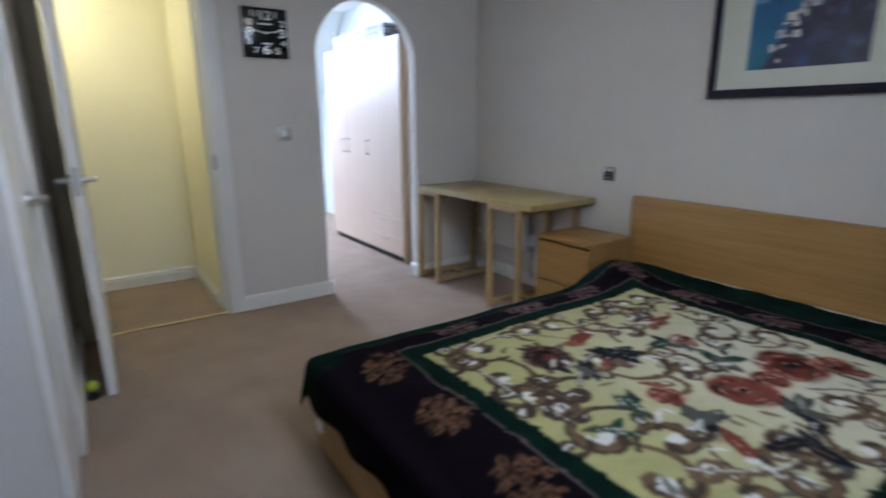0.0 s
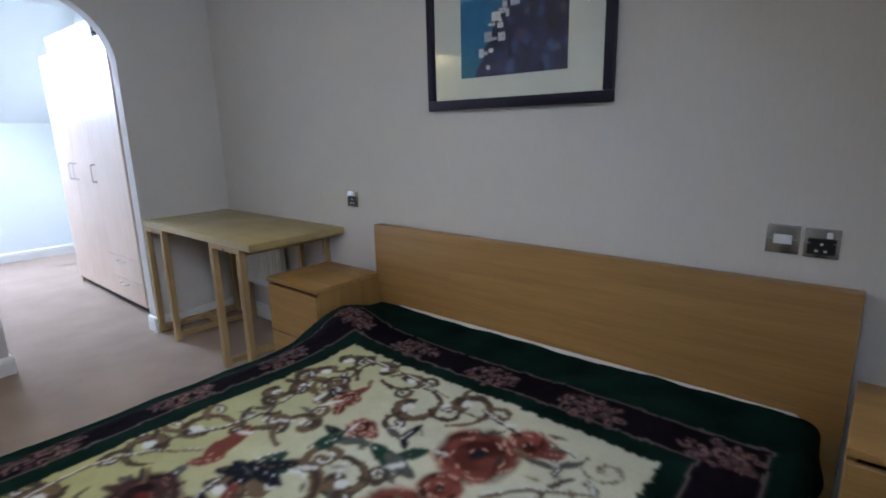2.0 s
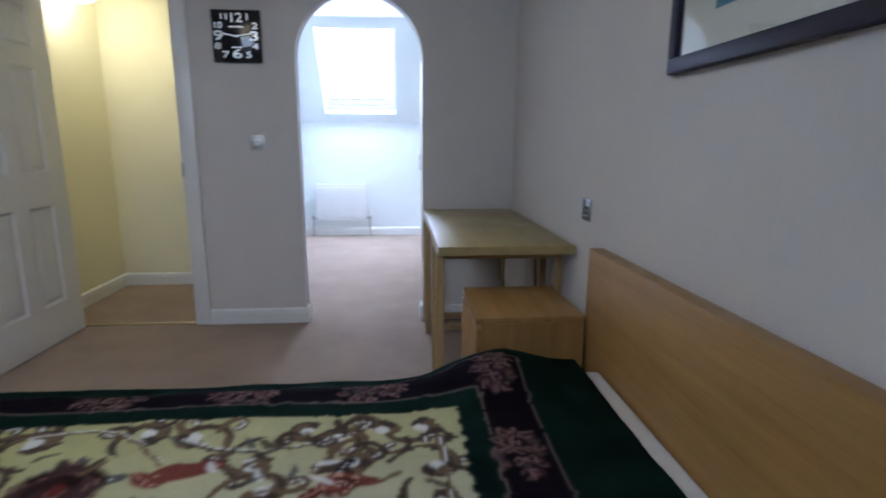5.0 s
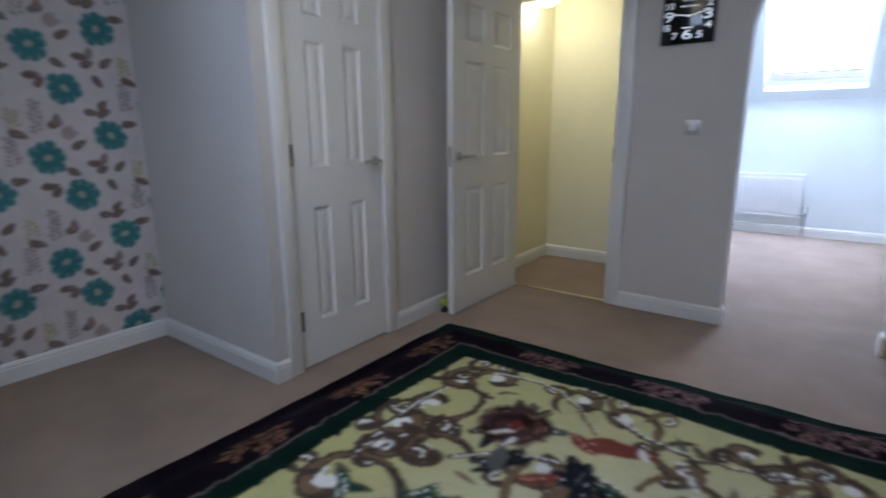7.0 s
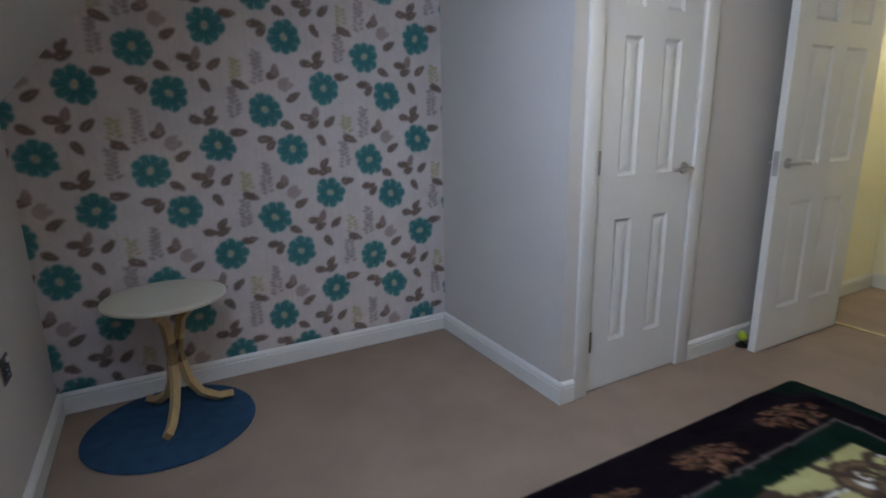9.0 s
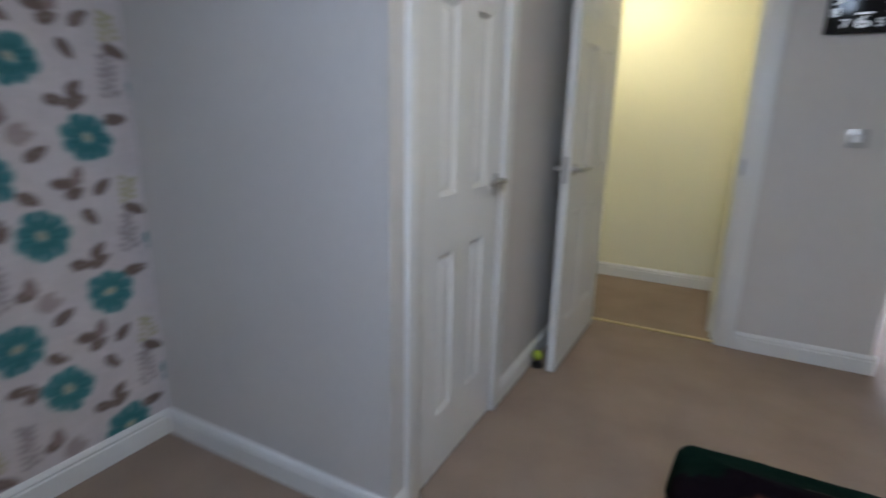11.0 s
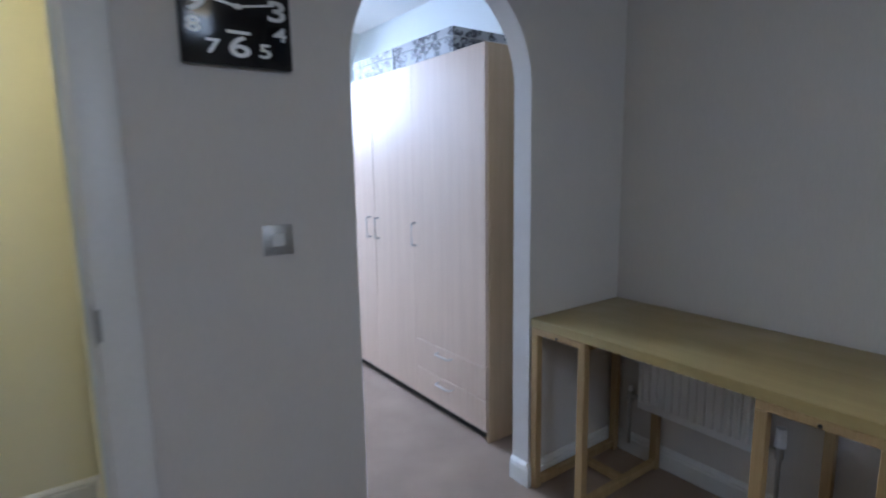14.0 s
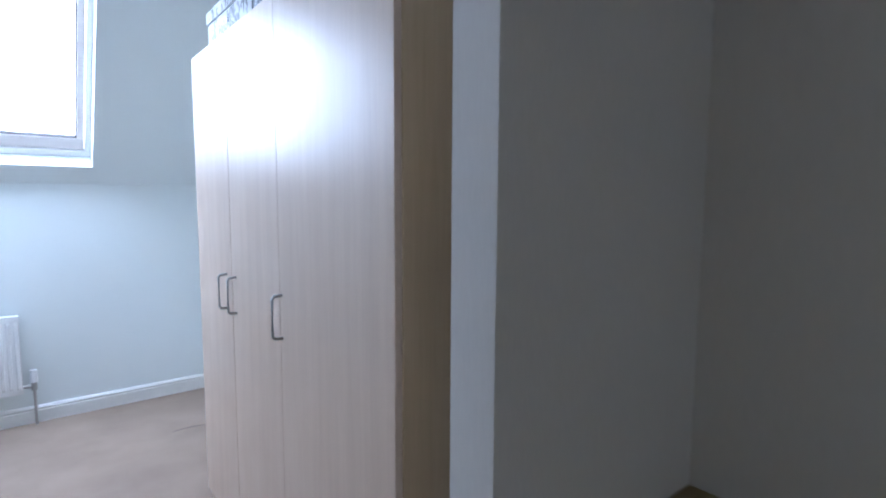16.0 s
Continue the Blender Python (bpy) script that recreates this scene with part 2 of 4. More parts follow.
def single(name, bm, mat, label, category, m=None, group="", smooth=35):
    ob = new(name, mesh_of(name, bm, mat, smooth))
    if m is not None:
        ob.matrix_world = m
    return tagged(ob, label, category, group)


def setting(name, bm, mat, label="", smooth=None):
    return tagged(new(name, mesh_of(name, bm, mat, smooth)), label, kind="structure")


def B():
    return bmesh.new()


# ---- floor and walls ----
setting("floor", box(B(), XF - 0.2, XH + 0.2, YS - 0.2, YN + 0.2, -0.12, 0.0), CARPET, "beige-brown cut-pile carpet through all the rooms")

bm = B()
box(bm, XF - 0.1, XF, YS - 0.1, YC + 0.1, 0, CEIL)
wall_west = setting("wall_west", bm, WALL, "wall hung with teal flowered wallpaper")
bm = B()
box(bm, XF, XC - 0.1, YC, YC + 0.1, 0, CEIL)
box(bm, XC - 0.1, XC, YC, CLOSET_L, 0, CEIL)
setting("wall_closet_side", bm, WALL, "grey painted closet side wall")
bm = B()
box(bm, XC - 0.1, XC, CLOSET_R, YA, 0, CEIL)
box(bm, XC - 0.1, XC, CLOSET_L, CLOSET_R, DOOR_H + 0.012, CEIL)
setting("wall_closet_front", bm, WALL, "grey painted closet wall with a doorway")
setting("wall_closet_back", box(B(), XF - 0.1, XF, YC + 0.1, YA + WT, 0, CEIL), WALL)

# wall with the doorway and the arch
bm = B()
y0, y1 = YA, YA + WT
box(bm, XF, DOOR_L - 0.025, y0, y1, 0, CEIL)
box(bm, DOOR_L - 0.025, DOOR_R + 0.025, y0, y1, DOOR_H + 0.025, CEIL)
box(bm, DOOR_R + 0.025, ARCH_L, y0, y1, 0, CEIL)
box(bm, ARCH_R, XH, y0, y1, 0, CEIL)
cx, rad, n = (ARCH_L + ARCH_R) / 2, (ARCH_R - ARCH_L) / 2, 40
rows = []
for i in range(n + 1):
    a = math.pi - math.pi * i / n
    x, z = cx + rad * math.cos(a), ARCH_Z + rad * math.sin(a)
    rows.append([bm.verts.new(p) for p in ((x, y0, z), (x, y0, CEIL), (x, y1, CEIL), (x, y1, z))])
for p, q in zip(rows, rows[1:]):
    for k in range(4):
        bm.faces.new((p[k], p[(k + 1) % 4], q[(k + 1) % 4], q[k]))
setting("wall_arch", bm, WALL, "grey painted wall with a doorway and a round-headed arch")

setting("wall_east", box(B(), XH, XH + 0.1, YS - 0.1, YN + 0.1, 0, CEIL + 0.2), WALL, "grey painted wall behind the bed")
setting("wall_south", box(B(), XF, XH, YS - 0.1, YS, 0, KNEE_S), WALL, "low grey knee wall under the sloping ceiling")
setting("wall_north", box(B(), XL, XH, YN, YN + 0.1, 0, KNEE_N), PALE, "pale knee wall below the roof window")
setting("wall_dressing_left", box(B(), HALL_R + 0.002, XL, YA + WT, YN + 0.1, 0, CEIL), PALE, "pale painted wall")
setting("dressing_room_lining", box(B(), XH - 0.004, XH, YA + WT + 0.002, YN, 0, CEIL), PALE, "pale painted wall behind the wardrobe")
setting("wall_hall_back", box(B(), HALL_L - 0.1, HALL_R, HALL_Y, HALL_Y + 0.1, 0, CEIL), CREAM, "cream painted landing wall")
setting("wall_hall_left", box(B(), HALL_L - 0.1, HALL_L, y1, HALL_Y, 0, CEIL), CREAM, "cream painted landing wall")
setting("wall_hall_right", box(B(), HALL_R - 0.003, HALL_R + 0.002, y1, HALL_Y, 0, CEIL), CREAM, "cream painted landing wall")

# ceilings
ys_top, yn_top = YS + (CEIL - KNEE_S) / PITCH, YN - (CEIL - KNEE_N) / PITCH
setting("ceiling", box(B(), XF - 0.1, XH + 0.1, ys_top, y0 + WT / 2, CEIL, CEIL + 0.1), WHITE, "flat white ceiling")
setting("ceiling_dressing", box(B(), XL - 0.1, XH + 0.1, y0 + WT / 2, yn_top, CEIL, CEIL + 0.1), WHITE, "flat white ceiling")
setting("ceiling_hall", box(B(), HALL_L - 0.1, HALL_R, y1, HALL_Y, HALL_CEIL, HALL_CEIL + 0.1), WHITE)


def slope(name, org, d, out, win, length, x0, x1, mat):
    bm = B()
    for u0, u1, v0, v1 in ((x0, win[0], 0, length), (win[1], x1, 0, length), (win[0], win[1], 0, win[2]), (win[0], win[1], win[3], length)):
        lo = [bm.verts.new(org + Vector((u, 0, 0)) + d * v) for u, v in ((u0, v0), (u1, v0), (u1, v1), (u0, v1))]
        hi = [bm.verts.new(v.co + out * 0.16) for v in lo]
        bm.faces.new(lo)
        bm.faces.new(hi[::-1])
        for k in range(4):
            bm.faces.new((lo[k], lo[(k + 1) % 4], hi[(k + 1) % 4], hi[k]))
    setting(name, bm, mat, "sloping ceiling with a roof window")


slope("ceiling_slope_north", N_ORG, N_DIR, N_OUT, N_WIN, (CEIL - KNEE_N) / PITCH / UP + 0.02, XL - 0.1, XH + 0.1, PALE)
slope("ceiling_slope_south", S_ORG, S_DIR, S_OUT, S_WIN, (CEIL - KNEE_S) / PITCH / UP + 0.02, XF - 0.1, XH + 0.1, WALL)


def roof_window(name, org, d, out, win):
    w = tagged(new(name), "white-framed roof window with a bright sky behind", "window", kind="structure")
    side = Vector((1, 0, 0))
    m = Matrix((side, d, -out)).transposed().to_4x4()
    m.translation = org + side * (win[0] + win[1]) / 2 + d * (win[2] + win[3]) / 2 + out * 0.16
    w.matrix_world = m
    a, b = (win[1] - win[0]) / 2, (win[3] - win[2]) / 2
    for x0, x1, v0, v1 in ((-a, a, -b, -b + 0.04), (-a, a, b - 0.04, b), (-a, -a + 0.03, -b + 0.04, b - 0.04), (a - 0.03, a, -b + 0.04, b - 0.04)):
        part("window_frame", box(B(), x0, x1, v0, v1, -0.01, 0.06, 0.004), UPVC, w)
    a, b = a - 0.034, b - 0.044
    for x0, x1, v0, v1 in ((-a, a, -b, -b + 0.075), (-a, a, b - 0.035, b), (-a, -a + 0.035, -b + 0.075, b - 0.035), (a - 0.035, a, -b + 0.075, b - 0.035)):
        part("sash", box(B(), x0, x1, v0, v1, 0.0, 0.045, 0.003), TIMBER, w, "pale wooden sash")
    for x0, x1, v0, v1 in ((-a + 0.035, a - 0.035, -b + 0.0752, -b + 0.081), (a - 0.041, a - 0.0352, -b + 0.0812, b - 0.036), (-a + 0.0352, -a + 0.041, -b + 0.0812, b - 0.036)):
        part("gasket", box(B(), x0, x1, v0, v1, 0.02, 0.040), DARK, w, "dark rubber gasket")
    part("pull_bar", tube(B(), [(-a * 0.55, b - 0.02, 0.05), (-a * 0.55, b - 0.02, 0.075), (a * 0.55, b - 0.02, 0.075), (a * 0.55, b - 0.02, 0.05)], 0.006, 8), CHROME, w, "metal pull bar")
    pane = part("pane", box(B(), -a + 0.03, a - 0.03, -b + 0.03, b - 0.03, 0.012, 0.018), GLASS, w)
    pane.visible_shadow = False
    return w


roof_window("window_1", N_ORG, N_DIR, N_OUT, N_WIN)
roof_window("window_2", S_ORG, S_DIR, S_OUT, S_WIN)


# ---- skirting, door linings ----
def skirting(x0, ya, x1, yb, nx, ny, mat=GLOSS):
    """A moulded board along the wall from (x0, ya) to (x1, yb); (nx, ny) points into the room."""
    prof = ((0.001, 0.0), (0.017, 0.0), (0.017, 0.070), (0.013, 0.075), (0.013, 0.079), (0.0165, 0.084), (0.012, 0.093), (0.006, 0.099), (0.001, 0.101))
    bm = B()
    a = [bm.verts.new((x0 + nx * d, ya + ny * d, z)) for d, z in prof]
    b = [bm.verts.new((x1 + nx * d, yb + ny * d, z)) for d, z in prof]
    for k in range(len(prof)):
        j = (k + 1) % len(prof)
        bm.faces.new((a[k], a[j], b[j], b[k]))
    bm.faces.new(a)
    bm.faces.new(b[::-1])
    return tagged(new("baseboard", mesh_of("baseboard", bm, mat, 25)), "white painted moulded skirting board", kind="structure")


T = 0.017
skirting(XF, YS + T, XF, YC - T, 1, 0)
skirting(XF, YC, XC + T, YC, 0, -1)
skirting(XC, YC, XC, CLOSET_L - 0.078, 1, 0)
skirting(XC, CLOSET_R + 0.082, XC, YA, 1, 0)
skirting(XF, YS, XH, YS, 0, 1)
skirting(DOOR_R + 0.096, YA, ARCH_L + T, YA, 0, -1)
skirting(ARCH_L, YA, ARCH_L, YA + WT, 1, 0)
skirting(ARCH_R, YA, ARCH_R, YA + WT, -1, 0)
skirting(ARCH_R - T, YA, XH, YA, 0, -1)
skirting(XH, YS + T, XH, YA - T, -1, 0)
skirting(XL, YN, XH, YN, 0, -1)
skirting(XL, YA + WT, XL, YN, 1, 0)
skirting(XL, YA + WT, ARCH_L + T, YA + WT, 0, 1)
skirting(HALL_L, HALL_Y, HALL_R, HALL_Y, 0, -1)
skirting(HALL_L, y1, HALL_L, HALL_Y - T, 1, 0)
skirting(HALL_R - 0.003, y1 + 0.08, HALL_R - 0.003, HALL_Y - T, -1, 0)


def architrave(name, pieces):
    for x0, x1, ya, yb, z0, z1 in pieces:
        setting(name, box(B(), x0, x1, ya, yb, z0, z1, 0.006, 2), GLOSS, "white gloss door architrave", 30)


# room doorway
architrave("trim", ((DOOR_R, DOOR_R + 0.095, YA - 0.018, YA - 0.001, 0, DOOR_H + 0.07),
                    (DOOR_L - 0.068, DOOR_L, YA - 0.018, YA - 0.001, 0, DOOR_H + 0.07),
                    (DOOR_L + 0.001, DOOR_R - 0.001, YA - 0.018, YA - 0.001, DOOR_H, DOOR_H + 0.07)))
bm = B()
box(bm, DOOR_R, DOOR_R + 0.024, YA, YA + WT, 0, DOOR_H)
box(bm, DOOR_L - 0.024, DOOR_L, YA, YA + WT, 0, DOOR_H)
box(bm, DOOR_L, DOOR_R, YA, YA + WT, DOOR_H, DOOR_H + 0.024)
box(bm, DOOR_R - 0.012, DOOR_R, YA + 0.045, YA + 0.08, 0, DOOR_H)
setting("door_lining", bm, GLOSS, "white door lining")
setting("strike_plate", box(box(B(), DOOR_R - 0.002, DOOR_R + 0.001, YA - 0.0195, YA + 0.042, 0.945, 1.045), DOOR_R + 0.0011, DOOR_R + 0.012, YA - 0.0205, YA - 0.0182, 0.955, 1.035), CHROME, "steel strike plate")
setting("threshold_strip", box(B(), DOOR_L, DOOR_R, YA + 0.012, YA + 0.045, 0.0, 0.006, 0.0025), BRASS, "brass carpet strip in the doorway")
# closet doorway
architrave("trim", ((XC - 0.001, XC + 0.018, CLOSET_L - 0.077, CLOSET_L - 0.002, 0, DOOR_H + 0.07),
                    (XC - 0.001, XC + 0.018, CLOSET_R - 0.002, CLOSET_R + 0.080, 0, DOOR_H + 0.07),
                    (XC - 0.001, XC + 0.018, CLOSET_L, CLOSET_R - 0.004, DOOR_H, DOOR_H + 0.07)))


# ---- doors ----
def lever(door, x, z, y, sgn, toward):
    h = B()
    cyl(h, (x, y, z), (x, y + sgn * 0.010, z), 0.027, 0.025, 24)
    cyl(h, (x, y + sgn * 0.010, z), (x, y + sgn * 0.045, z), 0.010, 0.010, 12)
    tube(h, [(x - toward * 0.008, y + sgn * 0.043, z), (x + toward * 0.02, y + sgn * 0.047, z), (x + toward * 0.07, y + sgn * 0.047, z + 0.003),
             (x + toward * 0.115, y + sgn * 0.046, z - 0.002), (x + toward * 0.122, y + sgn * 0.040, z - 0.002)], [0.009, 0.010, 0.0085, 0.0085, 0.006], 12)
    part("door_handle", h, CHROME, door, "satin chrome lever handle", 40)


def panel_door(name, width, m, label, handle_x, toward):
    """Six-panel leaf: x along its width from the hinges, y its thickness, z up."""
    t, h = 0.038, 1.985
    d = tagged(new(name), label, "door", kind="structure")
    d.matrix_world = m
    st, mid = (0.138, 0.112) if width > 0.7 else (0.128, 0.132)
    pw = (width - 2 * st - mid) / 2
    xs = ((st, st + pw), (st + pw + mid, width - st))
    zs = ((0.232, 0.800), (0.988, 1.555), (1.665, 1.875))
    b = B()
    box(b, 0, st, 0, t, 0.008, h)
    box(b, width - st, width, 0, t, 0.008, h)
    box(b, st + pw, st + pw + mid, 0.0004, t - 0.0004, 0.008, h)
    for z0, z1 in ((0.008, zs[0][0]), (zs[0][1], zs[1][0]), (zs[1][1], zs[2][0]), (zs[2][1], h)):
        box(b, st, st + pw, 0, t, z0, z1)
        box(b, st + pw + mid, width - st, 0, t, z0, z1)
    part("leaf", b, GLOSS, d, smooth=None)
    for x0, x1 in xs:
        for z0, z1 in zs:
            p = B()
            for y, s in ((0.0, 1), (t, -1)):
                rings = []
                for inset, depth in ((0.0, 0.0), (0.004, 0.0035), (0.014, 0.010), (0.022, 0.011), (0.044, 0.003), (0.05, 0.003)):
                    rings.append([p.verts.new((x, y + s * depth, z)) for x, z in ((x0 + inset, z0 + inset), (x1 - inset, z0 + inset), (x1 - inset, z1 - inset), (x0 + inset, z1 - inset))])
                for a, c in zip(rings, rings[1:]):
                    for k in range(4):
                        p.faces.new((a[k], a[(k + 1) % 4], c[(k + 1) % 4], c[k]))
                p.faces.new(rings[-1])
            part("panel", p, GLOSS, d, smooth=20)
    lever(d, handle_x, 1.0, 0.0, -1, toward)
    lever(d, handle_x, 1.0, t, 1, toward)
    for z in (0.25, 1.05, 1.75):
        part("hinge_plate", box(B(), -0.002, 0.024, -0.0030, 0.0005, z - 0.05, z + 0.05, 0.0008), STEEL, d, "steel hinge plate")
        part("hinge", cyl(B(), (-0.003, -0.004, z - 0.045), (-0.003, -0.004, z + 0.045), 0.006, n=10), STEEL, d, "steel butt hinge")
    return d


# room door, swung back against the closet wall
door_1 = panel_door("door_1", 0.785, Matrix.Translation((1.512, 4.405, 0)) @ Matrix.Rotation(radians(-91.0), 4, "Z"),
                    "white six-panel door standing open into the room", 0.725, -1)
part("latch_plate", box(B(), 0.7845, 0.7865, 0.006, 0.032, 0.94, 1.06), BRUSHED, door_1, "steel latch plate")
# closet door, shut: leaf between hinges at the corner and the latch side
door_2 = panel_door("door_2", 0.600, Matrix.Translation((XC - 0.004, CLOSET_L + 0.004, 0)) @ Matrix.Rotation(radians(90), 4, "Z") , "white six-panel closet door, shut", 0.552, -1)

# ---- wallpaper ----
def sheet(name, nu, nv, place, dye, mat, parent=None, label="", smooth=True):
    """A fine grid of nu x nv points at place(u, v) in 0..1, dyed by an array of colours."""
    u, v = np.meshgrid(np.linspace(0, 1, nu), np.linspace(0, 1, nv), indexing="ij")
    co = place(u, v).reshape(-1, 3)
    i = (np.arange(nu - 1)[:, None] * nv + np.arange(nv - 1)[None, :]).ravel()
    faces = np.stack([i, i + nv, i + nv + 1, i + 1], 1)
    me = bpy.data.meshes.new(name)
    me.from_pydata(co.tolist(), [], faces.tolist())
    layer = me.color_attributes.new("dye", "FLOAT_COLOR", "POINT")
    rgba = np.ones((nu * nv, 4), np.float32)
    rgba[:, :3] = dye.reshape(-1, 3)
    layer.data.foreach_set("color", rgba.ravel())
    me.materials.append(mat)
    if smooth:
        me.shade_smooth()
    ob = new(name, me)
    if parent:
        ob.parent = parent
    return tagged(ob, label)


class Print:
    """A dye picture over a rectangle a0..a1, b0..b1 in metres."""

    def __init__(self, a0, a1, b0, b1, step, ground):
        self.nu, self.nv = int((a1 - a0) / step) + 1, int((b1 - b0) / step) + 1
        self.a, self.b = np.meshgrid(np.linspace(a0, a1, self.nu), np.linspace(b0, b1, self.nv), indexing="ij")
        self.dye = np.ones((self.nu, self.nv, 3)) * np.array(ground)
        self.a0, self.b0, self.step = a0, b0, step

    def window(self, a, b, r):
        i0, i1 = int((a - r - self.a0) / self.step), int((a + r - self.a0) / self.step) + 2
        j0, j1 = int((b - r - self.b0) / self.step), int((b + r - self.b0) / self.step) + 2
        return slice(max(i0, 0), max(i1, 0)), slice(max(j0, 0), max(j1, 0))

    def put(self, w, mask, color):
        k = np.clip(mask, 0, 1)[..., None]
        self.dye[w] = self.dye[w] * (1 - k) + np.array(color) * k

    def dot(self, a, b, r, color, soft=0.3, squash=1.0, turn=0.0, ink=1.0):
        w = self.window(a, b, r * 1.2 * max(1, 1 / squash))
        x, y = self.a[w] - a, self.b[w] - b
        c, s = math.cos(turn), math.sin(turn)
        d = np.hypot(x * c + y * s, (y * c - x * s) / squash) / r
        self.put(w, (1 - d) / soft * ink if ink < 1 else (1 - d) / soft, color)

    def leaf(self, a, b, length, turn, width, color, ink=1.0):
        w = self.window(a, b, length)
        x, y = self.a[w] - a, self.b[w] - b
        c, s = math.cos(turn), math.sin(turn)
        u, v = (x * c + y * s) / length + 0.5, (y * c - x * s)
        half = width * np.sqrt(np.clip(u * (1 - u), 0, 1)) * (1.25 - 0.5 * u)
        self.put(w, np.clip((half - np.abs(v)) / 0.006, 0, 1) * ink, color)

    def stroke(self, pts, r0, r1, color, ink=1.0):
        n = len(pts)
        for i, (a, b) in enumerate(pts):
            r = r0 + (r1 - r0) * i / max(n - 1, 1)
            w = self.window(a, b, r * 1.3)
            d = np.hypot(self.a[w] - a, self.b[w] - b)
            self.put(w, np.clip((r - d) / (r * 0.35), 0, 1) * ink, color)


def woven(p, amount, scale, passes=1):
    """Wander and soften a print as dye does in cloth or paper."""
    da = np.array([[noise.noise((x * scale, y * scale, 5.0)) for y in p.b[0]] for x in p.a[:, 0]])
    db = np.array([[noise.noise((x * scale, y * scale, 9.0)) for y in p.b[0]] for x in p.a[:, 0]])
    i = np.clip(np.arange(p.nu)[:, None] + np.rint(da * amount / p.step).astype(int), 0, p.nu - 1)
    j = np.clip(np.arange(p.nv)[None, :] + np.rint(db * amount / p.step).astype(int), 0, p.nv - 1)
    p.dye = p.dye[i, j]
    for k in range(passes):
        d = p.dye.copy()
        d[1:-1, 1:-1] = (p.dye[1:-1, 1:-1] * 4 + p.dye[:-2, 1:-1] + p.dye[2:, 1:-1] + p.dye[1:-1, :-2] + p.dye[1:-1, 2:]) / 8
        p.dye = d
    p.dye = p.dye * (1 + 0.05 * da[..., None] * db[..., None] * 4)


rng = random.Random(7)
pp = Print(YS, YC, 0.1, CEIL, 0.0055, (0.60, 0.545, 0.535))
TEAL, TEAL_D, SEED = (0.062, 0.205, 0.215), (0.026, 0.115, 0.13), (0.42, 0.40, 0.30)
BROWN, TAUPE, FAINT = (0.175, 0.125, 0.102), (0.27, 0.205, 0.185), (0.38, 0.31, 0.29)


def teal_flower(a, b, turn):
    for k in range(9):
        t = turn + k * 2 * math.pi / 9 + rng.uniform(-0.12, 0.12)
        r = rng.uniform(0.046, 0.058)
        pp.dot(a + r * math.cos(t), b + r * math.sin(t), rng.uniform(0.025, 0.033), TEAL, 0.2)
    pp.dot(a, b, 0.056, TEAL, 0.2)
    for k in range(14):
        t = turn + k * 2 * math.pi / 14
        pp.stroke([(a + q * math.cos(t), b + q * math.sin(t)) for q in np.linspace(0.028, 0.055, 8)], 0.0042, 0.0025, TEAL_D, 0.75)
    for k in range(9):
        t = turn + (k + 0.5) * 2 * math.pi / 9 + rng.uniform(-0.1, 0.1)
        pp.stroke([(a + q * math.cos(t), b + q * math.sin(t)) for q in np.linspace(0.05, 0.074, 8)], 0.002, 0.0045, (0.36, 0.42, 0.42), 0.6)
    pp.dot(a, b + 0.002, 0.021, SEED, 0.35, 0.75, turn)
    pp.dot(a, b + 0.002, 0.011, (0.30, 0.27, 0.18), 0.5, 0.8, turn, 0.6)


